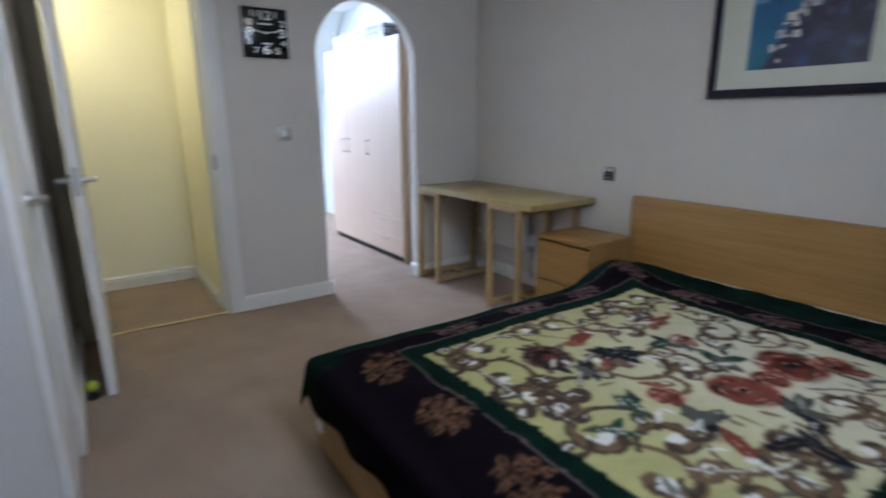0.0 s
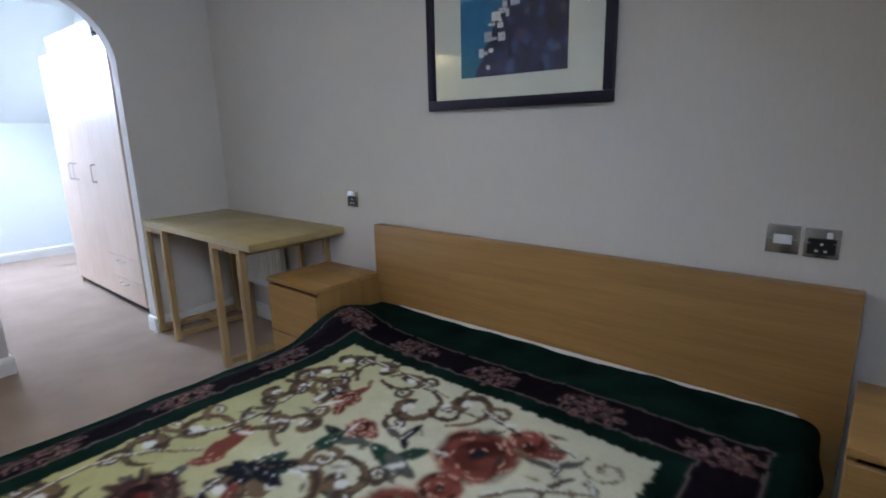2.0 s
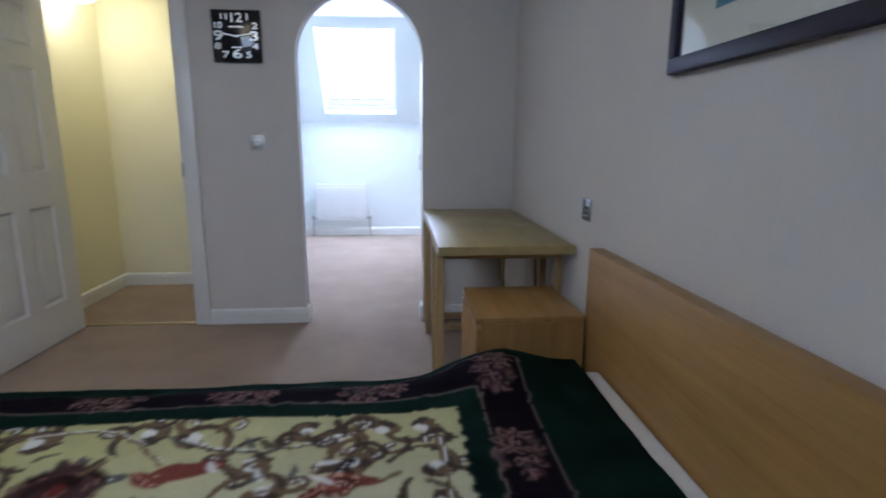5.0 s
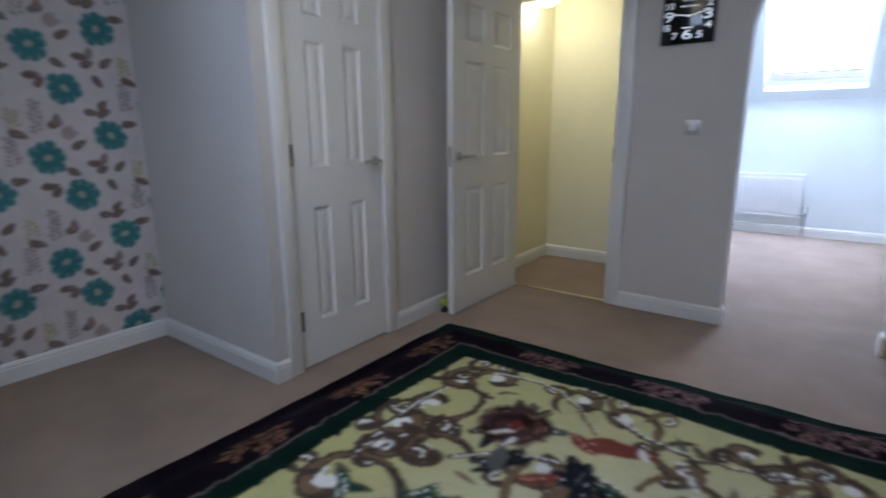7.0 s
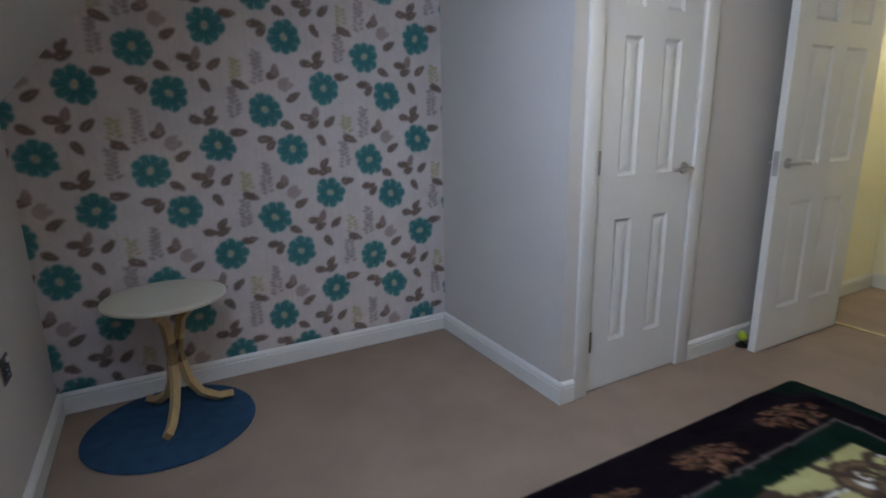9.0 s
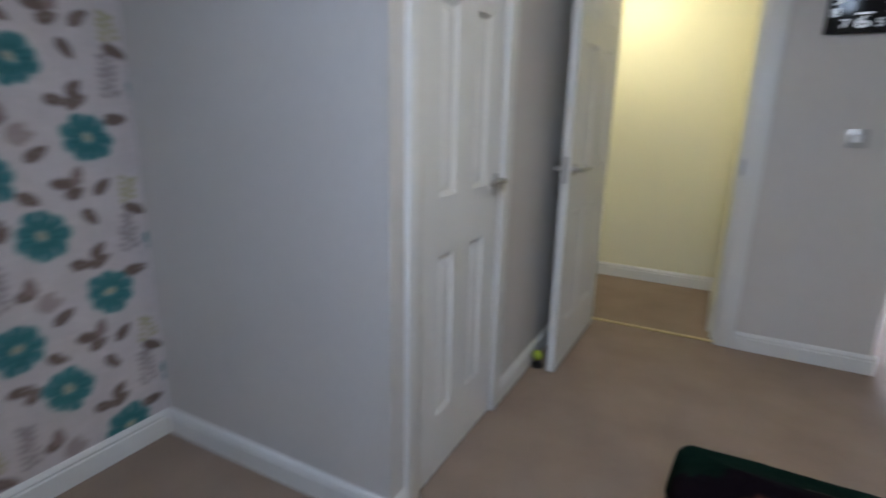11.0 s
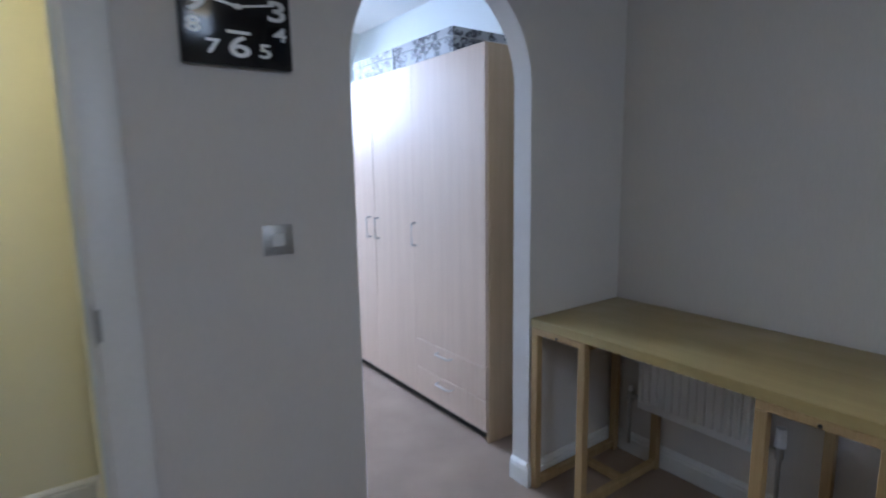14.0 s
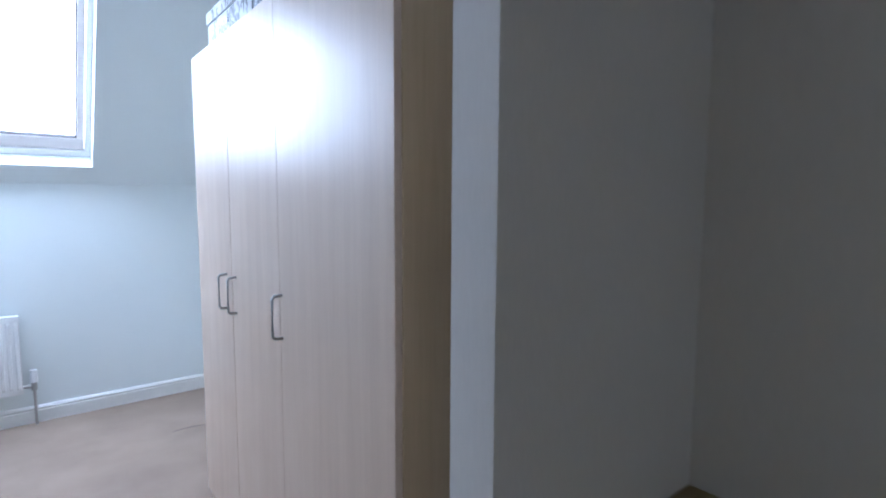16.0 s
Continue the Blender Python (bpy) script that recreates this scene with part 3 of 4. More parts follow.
PX, PZ = 0.51, 0.514
for i in range(-4, 3):
    for j in range(-4, 5):
        oa, ob_ = i * PX, j * PZ + (i % 2) * PZ / 2
        ca, cb = oa + 1.962, ob_ + 0.525
        # pale sprays between the blooms
        for sa, sb, n, col in ((-0.115, 0.145, 9, (0.42, 0.385, 0.22)), (-0.022, 0.125, 15, (0.33, 0.28, 0.28)), (-0.135, -0.025, 14, (0.33, 0.28, 0.28))):
            for k in range(n):
                side = 1 if k % 2 else -1
                pp.dot(ca + sa + side * 0.017 * (1 - k / 26) + rng.uniform(-0.006, 0.006), cb + sb + k * 0.0098, rng.uniform(0.017, 0.023), col, 0.5, 0.5, side * 0.35)
        for la, lb, ln, tn, col in ((0.100, -0.073, 0.062, -0.5, BROWN), (0.138, 0.060, 0.070, 0.55, BROWN), (0.050, 0.158, 0.060, 0.25, BROWN), (0.060, 0.182, 0.052, 1.5, TAUPE),
                                    (0.098, 0.130, 0.055, 0.6, FAINT), (0.115, 0.112, 0.055, 0.2, FAINT), (0.092, 0.105, 0.05, -0.9, FAINT), (-0.100, 0.112, 0.075, -0.4, BROWN), (-0.123, -0.100, 0.066, 0.1, BROWN),
                                    (-0.010, -0.134, 0.070, 0.05, BROWN), (0.016, -0.163, 0.055, 0.8, BROWN), (0.262, -0.150, 0.062, -1.0, BROWN), (0.200, -0.036, 0.072, -0.1, BROWN),
                                    (0.226, -0.068, 0.058, 0.4, BROWN), (0.240, -0.014, 0.058, 1.3, TAUPE), (0.310, -0.056, 0.066, 0.75, BROWN), (0.213, -0.300, 0.062, -0.15, BROWN),
                                    (0.270, -0.300, 0.066, 0.45, BROWN), (0.268, -0.262, 0.058, 0.85, BROWN), (0.375, 0.158, 0.058, 0.1, BROWN)):
            pp.leaf(ca + la, cb + lb, ln * 1.14, tn, 0.043, col)
            pp.stroke([(ca + la + f * ln * 0.42 * math.cos(tn), cb + lb + f * ln * 0.42 * math.sin(tn)) for f in np.linspace(-1, 1, 12)], 0.002, 0.002, (0.46, 0.40, 0.38), 0.6)
        for fa, fb in ((1.962, 0.525), (2.077, 0.338), (2.250, 0.625)):
            teal_flower(oa + fa, ob_ + fb, rng.uniform(0, 6.28))
woven(pp, 0.0055, 38.0)
# faint upright streaks in the paper
pp.dye *= (1 + 0.05 * np.array([noise.noise((x * 75, 2.0, 4.0)) for x in pp.a[:, 0]]))[:, None, None]
# joins of the paper's lengths
for k in range(5):
    w = np.abs(pp.a - (YS + 0.2 + k * 0.52)) < 0.003
    pp.dye[w] *= 0.93
sheet("wallpaper", pp.nu, pp.nv, lambda u, v: np.stack([np.full_like(u, XF + 0.003), YS + u * (YC - YS), 0.1 + v * (CEIL - 0.1)], -1), pp.dye, PAPER, wall_west,
      "off-white wallpaper with teal blooms and brown leaves", False)

# ---- bed ----
BX0, BY0, BY1 = 2.168, 0.985, 2.665
bed = thing("bed", "low oak-veneer double bed frame with a wide plain headboard", "bed")
part("headboard", box(B(), 4.20, 4.252, 0.885, 2.827, 0.0, 0.799, 0.003, 2), OAK, bed)
part("side_rail", box(B(), BX0, 4.20, BY0 + 0.02, BY0 + 0.05, 0.07, 0.30, 0.003), OAK, bed)
part("side_rail", box(B(), BX0, 4.20, BY1 - 0.05, BY1 - 0.02, 0.07, 0.30, 0.003), OAK, bed)
part("foot_rail", box(B(), BX0 - 0.03, BX0, BY0 + 0.02, BY1 - 0.02, 0.05, 0.30, 0.003), OAK, bed)
for lx in (BX0 + 0.03, 4.14):
    for ly in (BY0 + 0.085, BY1 - 0.085):
        part("leg", box(B(), lx - 0.03, lx + 0.03, ly - 0.03, ly + 0.03, 0, 0.30, 0.002), OAK_UP, bed)
part("slat_base", box(B(), BX0, 4.198, BY0 + 0.052, BY1 - 0.052, 0.20, 0.245), PINE, bed)
single("mattress", box(box(B(), 2.305, 4.10, 1.030, 2.560, 0.246, 0.405, 0.03, 3), 4.02, 4.197, 0.985, 2.660, 0.246, 0.416, 0.02, 3), SHEET, "white mattress in a plain cotton cover on the bed", "mattress")

ZT, DROP, RND = 0.432, 0.13, 0.045
CX0, CY0, CY1 = 2.155, 0.955, 2.722
bl = Print(CX0 - DROP - 0.02, 4.125, CY0 - DROP - 0.02, CY1 + DROP + 0.02, 0.0062, (0.012, 0.05, 0.032))
YX0, YX1, YY0, YY1 = 2.462, 3.684, 1.225, 2.398
GREEN, NIGHT, CREAMY = (0.0040, 0.0128, 0.0090), (0.0055, 0.0035, 0.0058), (0.34, 0.315, 0.135)
nz = np.array([[noise.noise((x * 38, y * 38, 0.0)) for y in bl.b[0]] for x in bl.a[:, 0]])
nz2 = np.array([[noise.noise((x * 9, y * 9, 3.0)) for y in bl.b[0]] for x in bl.a[:, 0]])
dist = np.maximum(np.maximum(YX0 - bl.a, bl.a - YX1), np.maximum(YY0 - bl.b, bl.b - YY1))
fuzz = dist + nz * 0.009
bl.dye[:] = np.array(GREEN) * (1 + 0.5 * nz2[..., None])
bl.dye[(fuzz > 0.070) & (fuzz < 0.215)] = NIGHT
bl.dye[(YX0 - bl.a > 0.07) & (bl.b + nz * 0.03 < 2.585) & (bl.b > YY0 - 0.20)] = NIGHT
for lim in (0.072, 0.212):
    bl.dye[(np.abs(dist + nz2 * 0.006 - lim) < 0.0035) & ((lim < 0.1) | (bl.a > YX0 - 0.05))] = (0.10, 0.078, 0.068)
inside = fuzz < 0
bl.dye[inside] = (np.array(CREAMY) * (1 + 0.10 * nz2[..., None]))[inside]
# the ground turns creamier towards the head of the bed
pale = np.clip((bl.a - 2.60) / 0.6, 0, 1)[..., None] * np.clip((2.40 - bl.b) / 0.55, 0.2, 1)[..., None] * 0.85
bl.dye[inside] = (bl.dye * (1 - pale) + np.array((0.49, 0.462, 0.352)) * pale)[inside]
SCROLL, SCROLL_D, SHINE = (0.125, 0.082, 0.046), (0.056, 0.037, 0.027), (0.56, 0.54, 0.50)
RED, RED_D, INK, LEAF, SLATE = (0.145, 0.040, 0.028), (0.10, 0.018, 0.014), (0.012, 0.013, 0.018), (0.018, 0.045, 0.03), (0.075, 0.075, 0.065)
rb = random.Random(21)


def curl(a, b, size, turn, hand, turns=0.88, thick=0.036, tail=1.4):
    """One leafy scroll: a thin tail that swells into an open crook with a pale inner lip and smaller crooks off its back."""
    def sweep(ca, cb, rad, start, way, n):
        pts = []
        for k in range(n):
            f = k / (n - 1)
            ang = start + way * turns * 2 * math.pi * f
            r = rad * (1 - 0.58 * f) * (1 + tail * (1 - f) ** 2.5)
            pts.append((ca + r * math.cos(ang), cb + r * math.sin(ang)))
        return pts

    dark, mid = rb.choice(((SCROLL_D, SCROLL), (SCROLL, SCROLL_D), (SCROLL_D, SCROLL)))
    pts = sweep(a, b, size, turn, hand, 200)
    bl.stroke(pts, thick * 0.22, thick * 0.72, dark)
    bl.stroke([(x + 0.002, y + 0.002) for x, y in pts[30:170]], thick * 0.10, thick * 0.40, mid)
    lip = []
    for x, y in pts[90:]:
        q = max(math.hypot(x - a, y - b), 1e-4)
        lip.append((x - (x - a) / q * thick * 0.66, y - (y - b) / q * thick * 0.66))
    bl.stroke(lip, thick * 0.08, thick * 0.48, SHINE)
    for f in (0.26, 0.55):
        x, y = pts[int(f * 199)]
        t = turn + hand * turns * 6.28 * f
        k = size * rb.uniform(0.36, 0.5)
        sub = sweep(x + k * 1.4 * math.cos(t), y + k * 1.4 * math.sin(t), k, t + 3.14, -hand, 90)
        bl.stroke(sub, thick * 0.25, thick * 0.45, dark)
        bl.stroke([((u - x) * 0.88 + x, (v - y) * 0.88 + y) for u, v in sub[40:]], thick * 0.05, thick * 0.13, SHINE)


def frond(a, b, length, turn, color, edge):
    bl.leaf(a, b, length, turn, length * 0.42, color)
    c, q = math.cos(turn), math.sin(turn)
    bl.stroke([(a + (f - 0.5) * length * 0.9 * c, b + (f - 0.5) * length * 0.9 * q) for f in np.linspace(0, 1, 24)], 0.003, 0.001, edge)


def bloom(a, b, r, petal, heart, edge):
    """A rose: rings of broad overlapping petals in uneven tones, each with a broken pale rim."""
    bl.dot(a, b, r * 1.08, [v * 0.45 for v in petal], 0.25, 0.9, rb.uniform(0, 3))
    for ring, n in ((1.0, 8), (0.72, 6), (0.42, 5)):
        turn = rb.uniform(0, 6.28)
        for k in range(n):
            t = turn + k * 2 * math.pi / n + rb.uniform(-0.35, 0.35)
            x, y = a + r * 0.66 * ring * math.cos(t), b + r * 0.66 * ring * math.sin(t)
            g = rb.choice((0.35, 0.6, 0.9, 1.1, 1.3))
            bl.dot(x, y, r * 0.42, [v * g for v in petal], 0.45, rb.uniform(0.6, 1), t + 1.57)
            if rb.random() < 0.7:
                s0 = rb.uniform(-1.1, 0)
                arc = [(x + r * 0.36 * math.cos(t + v), y + r * 0.36 * math.sin(t + v)) for v in np.linspace(s0, s0 + rb.uniform(0.6, 1.3), 22)]
                bl.stroke(arc, 0.005, 0.0025, edge, 0.6)
    bl.dot(a, b, r * 0.30, heart, 0.6, 0.75, rb.uniform(0, 3))
    for k in range(4):
        t = rb.uniform(0, 6.28)
        bl.stroke([(a + r * 0.2 * math.cos(t + v), b + r * 0.16 * math.sin(t + v)) for v in np.linspace(0, 1.2, 14)], 0.004, 0.002, edge, 0.7)


# open scrolls: place, size, turn, hand; brown by the foot, paler and finer by the head
border = bl.dye.copy()
FOOT_SCROLLS = ((2.56, 2.25, 0.075, 0.4, 1), (2.64, 2.31, 0.060, -1.2, -1), (2.57, 2.08, 0.070, 0.9, -1), (2.56, 1.97, 0.055, 2.4, 1), (2.68, 1.90, 0.060, 0.3, 1), (2.58, 1.86, 0.050, 1.7, -1),
                (2.58, 1.70, 0.085, 0.2, 1), (2.56, 1.50, 0.070, 1.1, -1), (2.66, 1.36, 0.075, 2.0, 1), (2.82, 1.32, 0.065, 1.4, -1), (2.72, 1.58, 0.060, 2.9, -1))
HEAD_SCROLLS = ((3.58, 2.31, 0.055, 2.6, 1), (3.48, 2.31, 0.060, -1.0, -1), (3.37, 2.28, 0.062, -2.0, 1), (3.29, 2.33, 0.045, 0.6, -1), (3.18, 2.20, 0.050, 1.5, 1), (3.23, 2.09, 0.055, 3.4, -1),
                (3.61, 2.15, 0.055, 3.0, -1), (3.61, 2.02, 0.050, 2.2, 1), (3.48, 1.90, 0.065, 0.4, -1), (3.60, 1.77, 0.060, 3.3, 1), (3.02, 2.31, 0.055, -0.8, 1), (2.90, 2.33, 0.050, -1.9, -1),
                (3.42, 2.18, 0.045, 2.0, 1), (3.13, 1.80, 0.050, 1.0, -1), (2.93, 2.01, 0.060, 2.7, 1))
SOUTH_SCROLLS = ((3.37, 1.29, 0.070, 0.6, 1), (3.20, 1.27, 0.060, 2.2, -1), (3.07, 1.28, 0.055, 1.2, 1), (2.95, 1.42, 0.055, 0.2, -1), (3.27, 1.41, 0.060, 2.8, 1), (2.80, 1.43, 0.050, 1.9, 1))
for scrolls, thick in ((FOOT_SCROLLS, 0.044), (HEAD_SCROLLS, 0.036), (SOUTH_SCROLLS, 0.036)):
    for a, b, size, t, hd in scrolls:
        curl(a, b, size, t, hd, rb.uniform(0.78, 0.95), thick * rb.uniform(0.9, 1.1), 1.0)
# the large crook in the middle and the fine lone spiral in the corner by the headboard
curl(3.04, 1.92, 0.105, 2.6, 1, 1.05, 0.046, 0.6)
for r0, col in ((0.0085, SCROLL), (0.0035, (0.30, 0.27, 0.22))):
    bl.stroke([(3.565 + (0.062 - 0.0066 * q) * math.cos(q + 1.2), 1.315 + (0.062 - 0.0066 * q) * math.sin(q + 1.2)) for q in np.linspace(0, 8.2, 170)], r0 * 0.6, r0, col)
# long stems that tie the scrolls together
for p0, p1, bend in (((2.60, 2.33), (2.98, 2.20), 0.07), ((2.98, 2.30), (3.45, 2.33), -0.05), ((3.62, 2.25), (3.60, 1.85), 0.05), ((2.54, 2.18), (2.56, 1.78), -0.05), ((3.50, 1.33), (3.02, 1.25), 0.06),
                     ((3.60, 1.70), (3.58, 1.40), -0.06), ((2.74, 1.92), (3.12, 2.02), 0.06), ((2.64, 1.50), (2.98, 1.36), -0.05), ((3.30, 1.50), (3.46, 1.30), 0.05)):
    dx, dy = p1[0] - p0[0], p1[1] - p0[1]
    path = [(p0[0] + dx * f - dy * bend * 4 * f * (1 - f), p0[1] + dy * f + dx * bend * 12 * f * (1 - f)) for f in np.linspace(0, 1, 90)]
    bl.stroke(path, 0.010, 0.005, rb.choice((SCROLL, SCROLL_D)))
    bl.stroke([(x + 0.006, y + 0.005) for x, y in path], 0.004, 0.002, SHINE)
# leaves: dark sprays round the roses and beside the plum flower
for a, b, n, spread, size, dyes in ((2.80, 2.12, 15, 0.10, 0.09, (INK, SLATE, SCROLL_D)), (3.27, 1.75, 3, 0.05, 0.15, (SLATE, LEAF, SLATE)), (3.25, 1.955, 7, 0.06, 0.10, (LEAF, INK, SLATE)), (3.12, 1.455, 9, 0.09, 0.11, (INK, SLATE)),
                                    (2.99, 1.36, 7, 0.08, 0.11, (INK, SLATE)), (2.86, 1.61, 4, 0.04, 0.12, (SLATE, INK)), (2.77, 1.75, 6, 0.06, 0.09, (LEAF, LEAF, INK)), (2.62, 1.70, 4, 0.05, 0.08, (LEAF,)), (3.40, 2.15, 3, 0.03, 0.08, (INK,)),
                                    (3.03, 2.01, 8, 0.07, 0.12, (INK, INK, LEAF)), (2.84, 1.96, 5, 0.05, 0.10, (INK, SLATE)), (3.36, 1.80, 4, 0.05, 0.08, (SLATE, INK)), (3.52, 1.42, 4, 0.06, 0.08, (SCROLL, SLATE))):
    for k in range(n):
        t = rb.uniform(0, 6.28)
        r = spread * rb.uniform(0.3, 1)
        frond(a + r * math.cos(t), b + r * math.sin(t), size * rb.uniform(0.8, 1.15), t + rb.uniform(-0.5, 0.5), rb.choice(dyes), rb.choice((SLATE, SCROLL, SHINE)))
for a, b, length, t in ((3.05, 2.18, 0.17, 0.25), (2.97, 2.15, 0.10, -0.6), (2.90, 1.72, 0.12, 0.9), (2.93, 1.80, 0.09, 2.2), (2.84, 1.49, 0.13, 1.1), (3.36, 2.08, 0.11, 0.6), (3.44, 2.10, 0.12, -0.1), (3.32, 1.92, 0.12, 1.3), (2.94, 1.98, 0.10, 0.7), (3.54, 1.47, 0.11, 2.0)):
    frond(a, b, length, t, rb.choice((RED, RED, RED_D)), (0.42, 0.23, 0.16))
for a, b, r, kind in ((3.425, 1.605, 0.118, 0), (3.130, 1.615, 0.108, 0), (3.545, 1.525, 0.062, 0), (3.395, 2.095, 0.050, 0), (3.315, 1.935, 0.048, 0), (2.90, 1.73, 0.058, 0), (2.80, 2.12, 0.095, 1), (3.27, 1.60, 0.060, 0)):
    bloom(a, b, r, RED if kind == 0 else (0.040, 0.020, 0.019), INK if kind == 0 else RED_D, (0.42, 0.23, 0.16) if kind == 0 else (0.16, 0.08, 0.06))
for k in range(80):
    a, b = rb.uniform(YX0 + 0.06, YX1 - 0.06), rb.uniform(YY0 + 0.06, YY1 - 0.06)
    bl.leaf(a, b, rb.uniform(0.04, 0.09), rb.uniform(0, 6.28), rb.uniform(0.014, 0.028), rb.choice((SCROLL, SCROLL_D, SHINE, SLATE)), 0.9)


bl.dye[~inside] = border[~inside]


def medallion(a, b, tint, along="b"):
    """A round, frayed rosette in dull line: rings of small scrolls round a heart."""
    sa, sb = (1.3, 0.8) if along == "a" else (0.8, 1.3)
    for k in range(34):
        t, q = rb.uniform(0, 6.28), 0.074 * math.sqrt(rb.random())
        bl.dot(a + sa * q * math.cos(t), b + sb * q * math.sin(t), rb.uniform(0.012, 0.022), [v * rb.uniform(0.3, 0.55) for v in tint], 0.9, rb.uniform(0.5, 1), t, 0.8)
    for ring, n in ((0.066, 10), (0.034, 6), (0.0, 1)):
        turn = rb.uniform(0, 6.28)
        for k in range(n):
            t = turn + k * 2 * math.pi / n + rb.uniform(-0.2, 0.2)
            x, y = a + sa * ring * math.cos(t), b + sb * ring * math.sin(t)
            r, hd = rb.uniform(0.012, 0.019), rb.choice((1, -1))
            g = rb.uniform(0.6, 1.15)
            bl.stroke([(x + r * (1 - 0.12 * q) * math.cos(t + hd * q), y + r * (1 - 0.12 * q) * math.sin(t + hd * q)) for q in np.linspace(0, 5.4, 34)], 0.0042, 0.003, [v * g for v in tint], 0.85)


PINKISH, RUSTY = (0.185, 0.105, 0.095), (0.165, 0.085, 0.048)
for y in (2.545, 2.190, 1.830, 1.470, 1.115):
    medallion(3.812, y, PINKISH)
for y in (2.400, 2.050, 1.700, 1.350):
    medallion(2.310, y, RUSTY)
for x in (2.700, 3.075, 3.450):
    medallion(x, 2.535, PINKISH, "a")
for x in (2.500, 2.800, 3.110, 3.430):
    medallion(x, 1.075, PINKISH, "a")


woven(bl, 0.008, 26.0)


def drape(u, v):
    a, b = bl.a, bl.b
    x0, x1, yb0, yb1 = CX0 + 0.02, 4.9, CY0 + 0.02, CY1 - 0.02
    ca, cb = np.clip(a, x0, x1), np.clip(b, yb0, yb1)
    da, db = a - ca, b - cb
    d = np.hypot(da, db)
    ux, uy = np.where(d > 0, da / np.maximum(d, 1e-6), 0), np.where(d > 0, db / np.maximum(d, 1e-6), 0)
    q = RND * math.pi / 2
    ang = np.clip(d, 0, q) / RND
    hang = np.maximum(d - q, 0)
    out = RND * np.sin(ang) + hang * 0.14 + 0.010 * np.sin((a + b) * 21) * np.clip(hang / 0.1, 0, 1)
    z = ZT - RND * (1 - np.cos(ang)) - hang * 0.995
    # loose wrinkles and the hump by the pillow end
    flat = np.clip(1 - d / 0.05, 0, 1)
    z = z + flat * (0.006 * nz2 + 0.004 * np.sin(a * 7 + 2.5 * np.sin(b * 4)) + 0.0015 * nz)
    # the top sinks towards the rim
    rim = np.clip(np.minimum(np.minimum(a - x0, b - yb0 + 0.10), yb1 - b) / 0.17, 0, 1)
    z = z - 0.055 * (1 - rim * rim * (3 - 2 * rim)) * np.clip((3.88 - a) / 0.25, 0, 1)
    z = z + 0.082 * np.exp(-(((a - 3.80) / 0.19) ** 2 + ((b - 2.62) / 0.16) ** 2)) * np.clip((4.125 - a) / 0.12, 0, 1)
    x, y = ca + ux * out, cb + uy * out
    return np.stack([x, y, np.maximum(z, 0.16)], -1)


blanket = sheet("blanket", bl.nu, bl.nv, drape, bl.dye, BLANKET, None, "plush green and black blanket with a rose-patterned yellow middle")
tagged(blanket, category="blanket")
part("care_label", box(B(), 2.0975, 2.0995, 2.480, 2.525, 0.196, 0.238), SHEET, blanket, "white sewn-in care label")


# ---- nightstands ----
def nightstand(m, label):
    n = thing("nightstand", label, "nightstand", m, "nightstands by the bed")
    w, d, h = 0.405, 0.39, 0.560
    part("top", box(B(), 0, d, 0, w, h - 0.022, h, 0.003, 2), OAK, n)
    part("side_panel", box(B(), 0.020, d, 0, 0.022, 0.0, h - 0.0225, 0.0015), OAK_UP, n)
    part("side_panel", box(B(), 0.020, d, w - 0.022, w, 0.0, h - 0.0225, 0.0015), OAK_UP, n)
    part("back_panel", box(B(), d - 0.012, d - 0.002, 0.0225, w - 0.0225, 0.03, h - 0.023), OAK_UP, n)
    part("plinth", box(B(), 0.05, 0.066, 0.0225, w - 0.0225, 0.0, 0.06), OAK, n)
    for z0, z1 in ((0.062, 0.276), (0.286, 0.521)):
        dr = part("drawer", box(B(), 0.002, 0.020, 0.002, w - 0.002, z0, z1, 0.002), OAK, n)
        part("drawer_box", box(B(), 0.0205, d - 0.03, 0.03, w - 0.03, z0 + 0.02, z1 - 0.03), PINE, dr)
    return n


nightstand(pose(3.797, 2.795, 0), "two-drawer oak-veneer nightstand between the bed and the desk")
nightstand(pose(3.80, 0.468, 0), "two-drawer oak-veneer nightstand in the corner beside the bed")

# ---- desk on trestles ----
desk = thing("desk_top", "worn pale wooden desk top resting on two trestles", "desk")
part("top_board", box(B(), 3.696, 4.262, 3.152, 4.421, 0.7075, 0.745, 0.003, 2), PINE_TOP, desk)
for x0, x1, ya, yb in ((3.693, 3.6958, 3.149, 4.424), (4.2622, 4.265, 3.149, 4.424), (3.696, 4.262, 3.149, 3.1518), (3.696, 4.262, 4.4212, 4.424)):
    part("edge_band", box(B(), x0, x1, ya, yb, 0.709, 0.7435), PINE_TOP, desk)


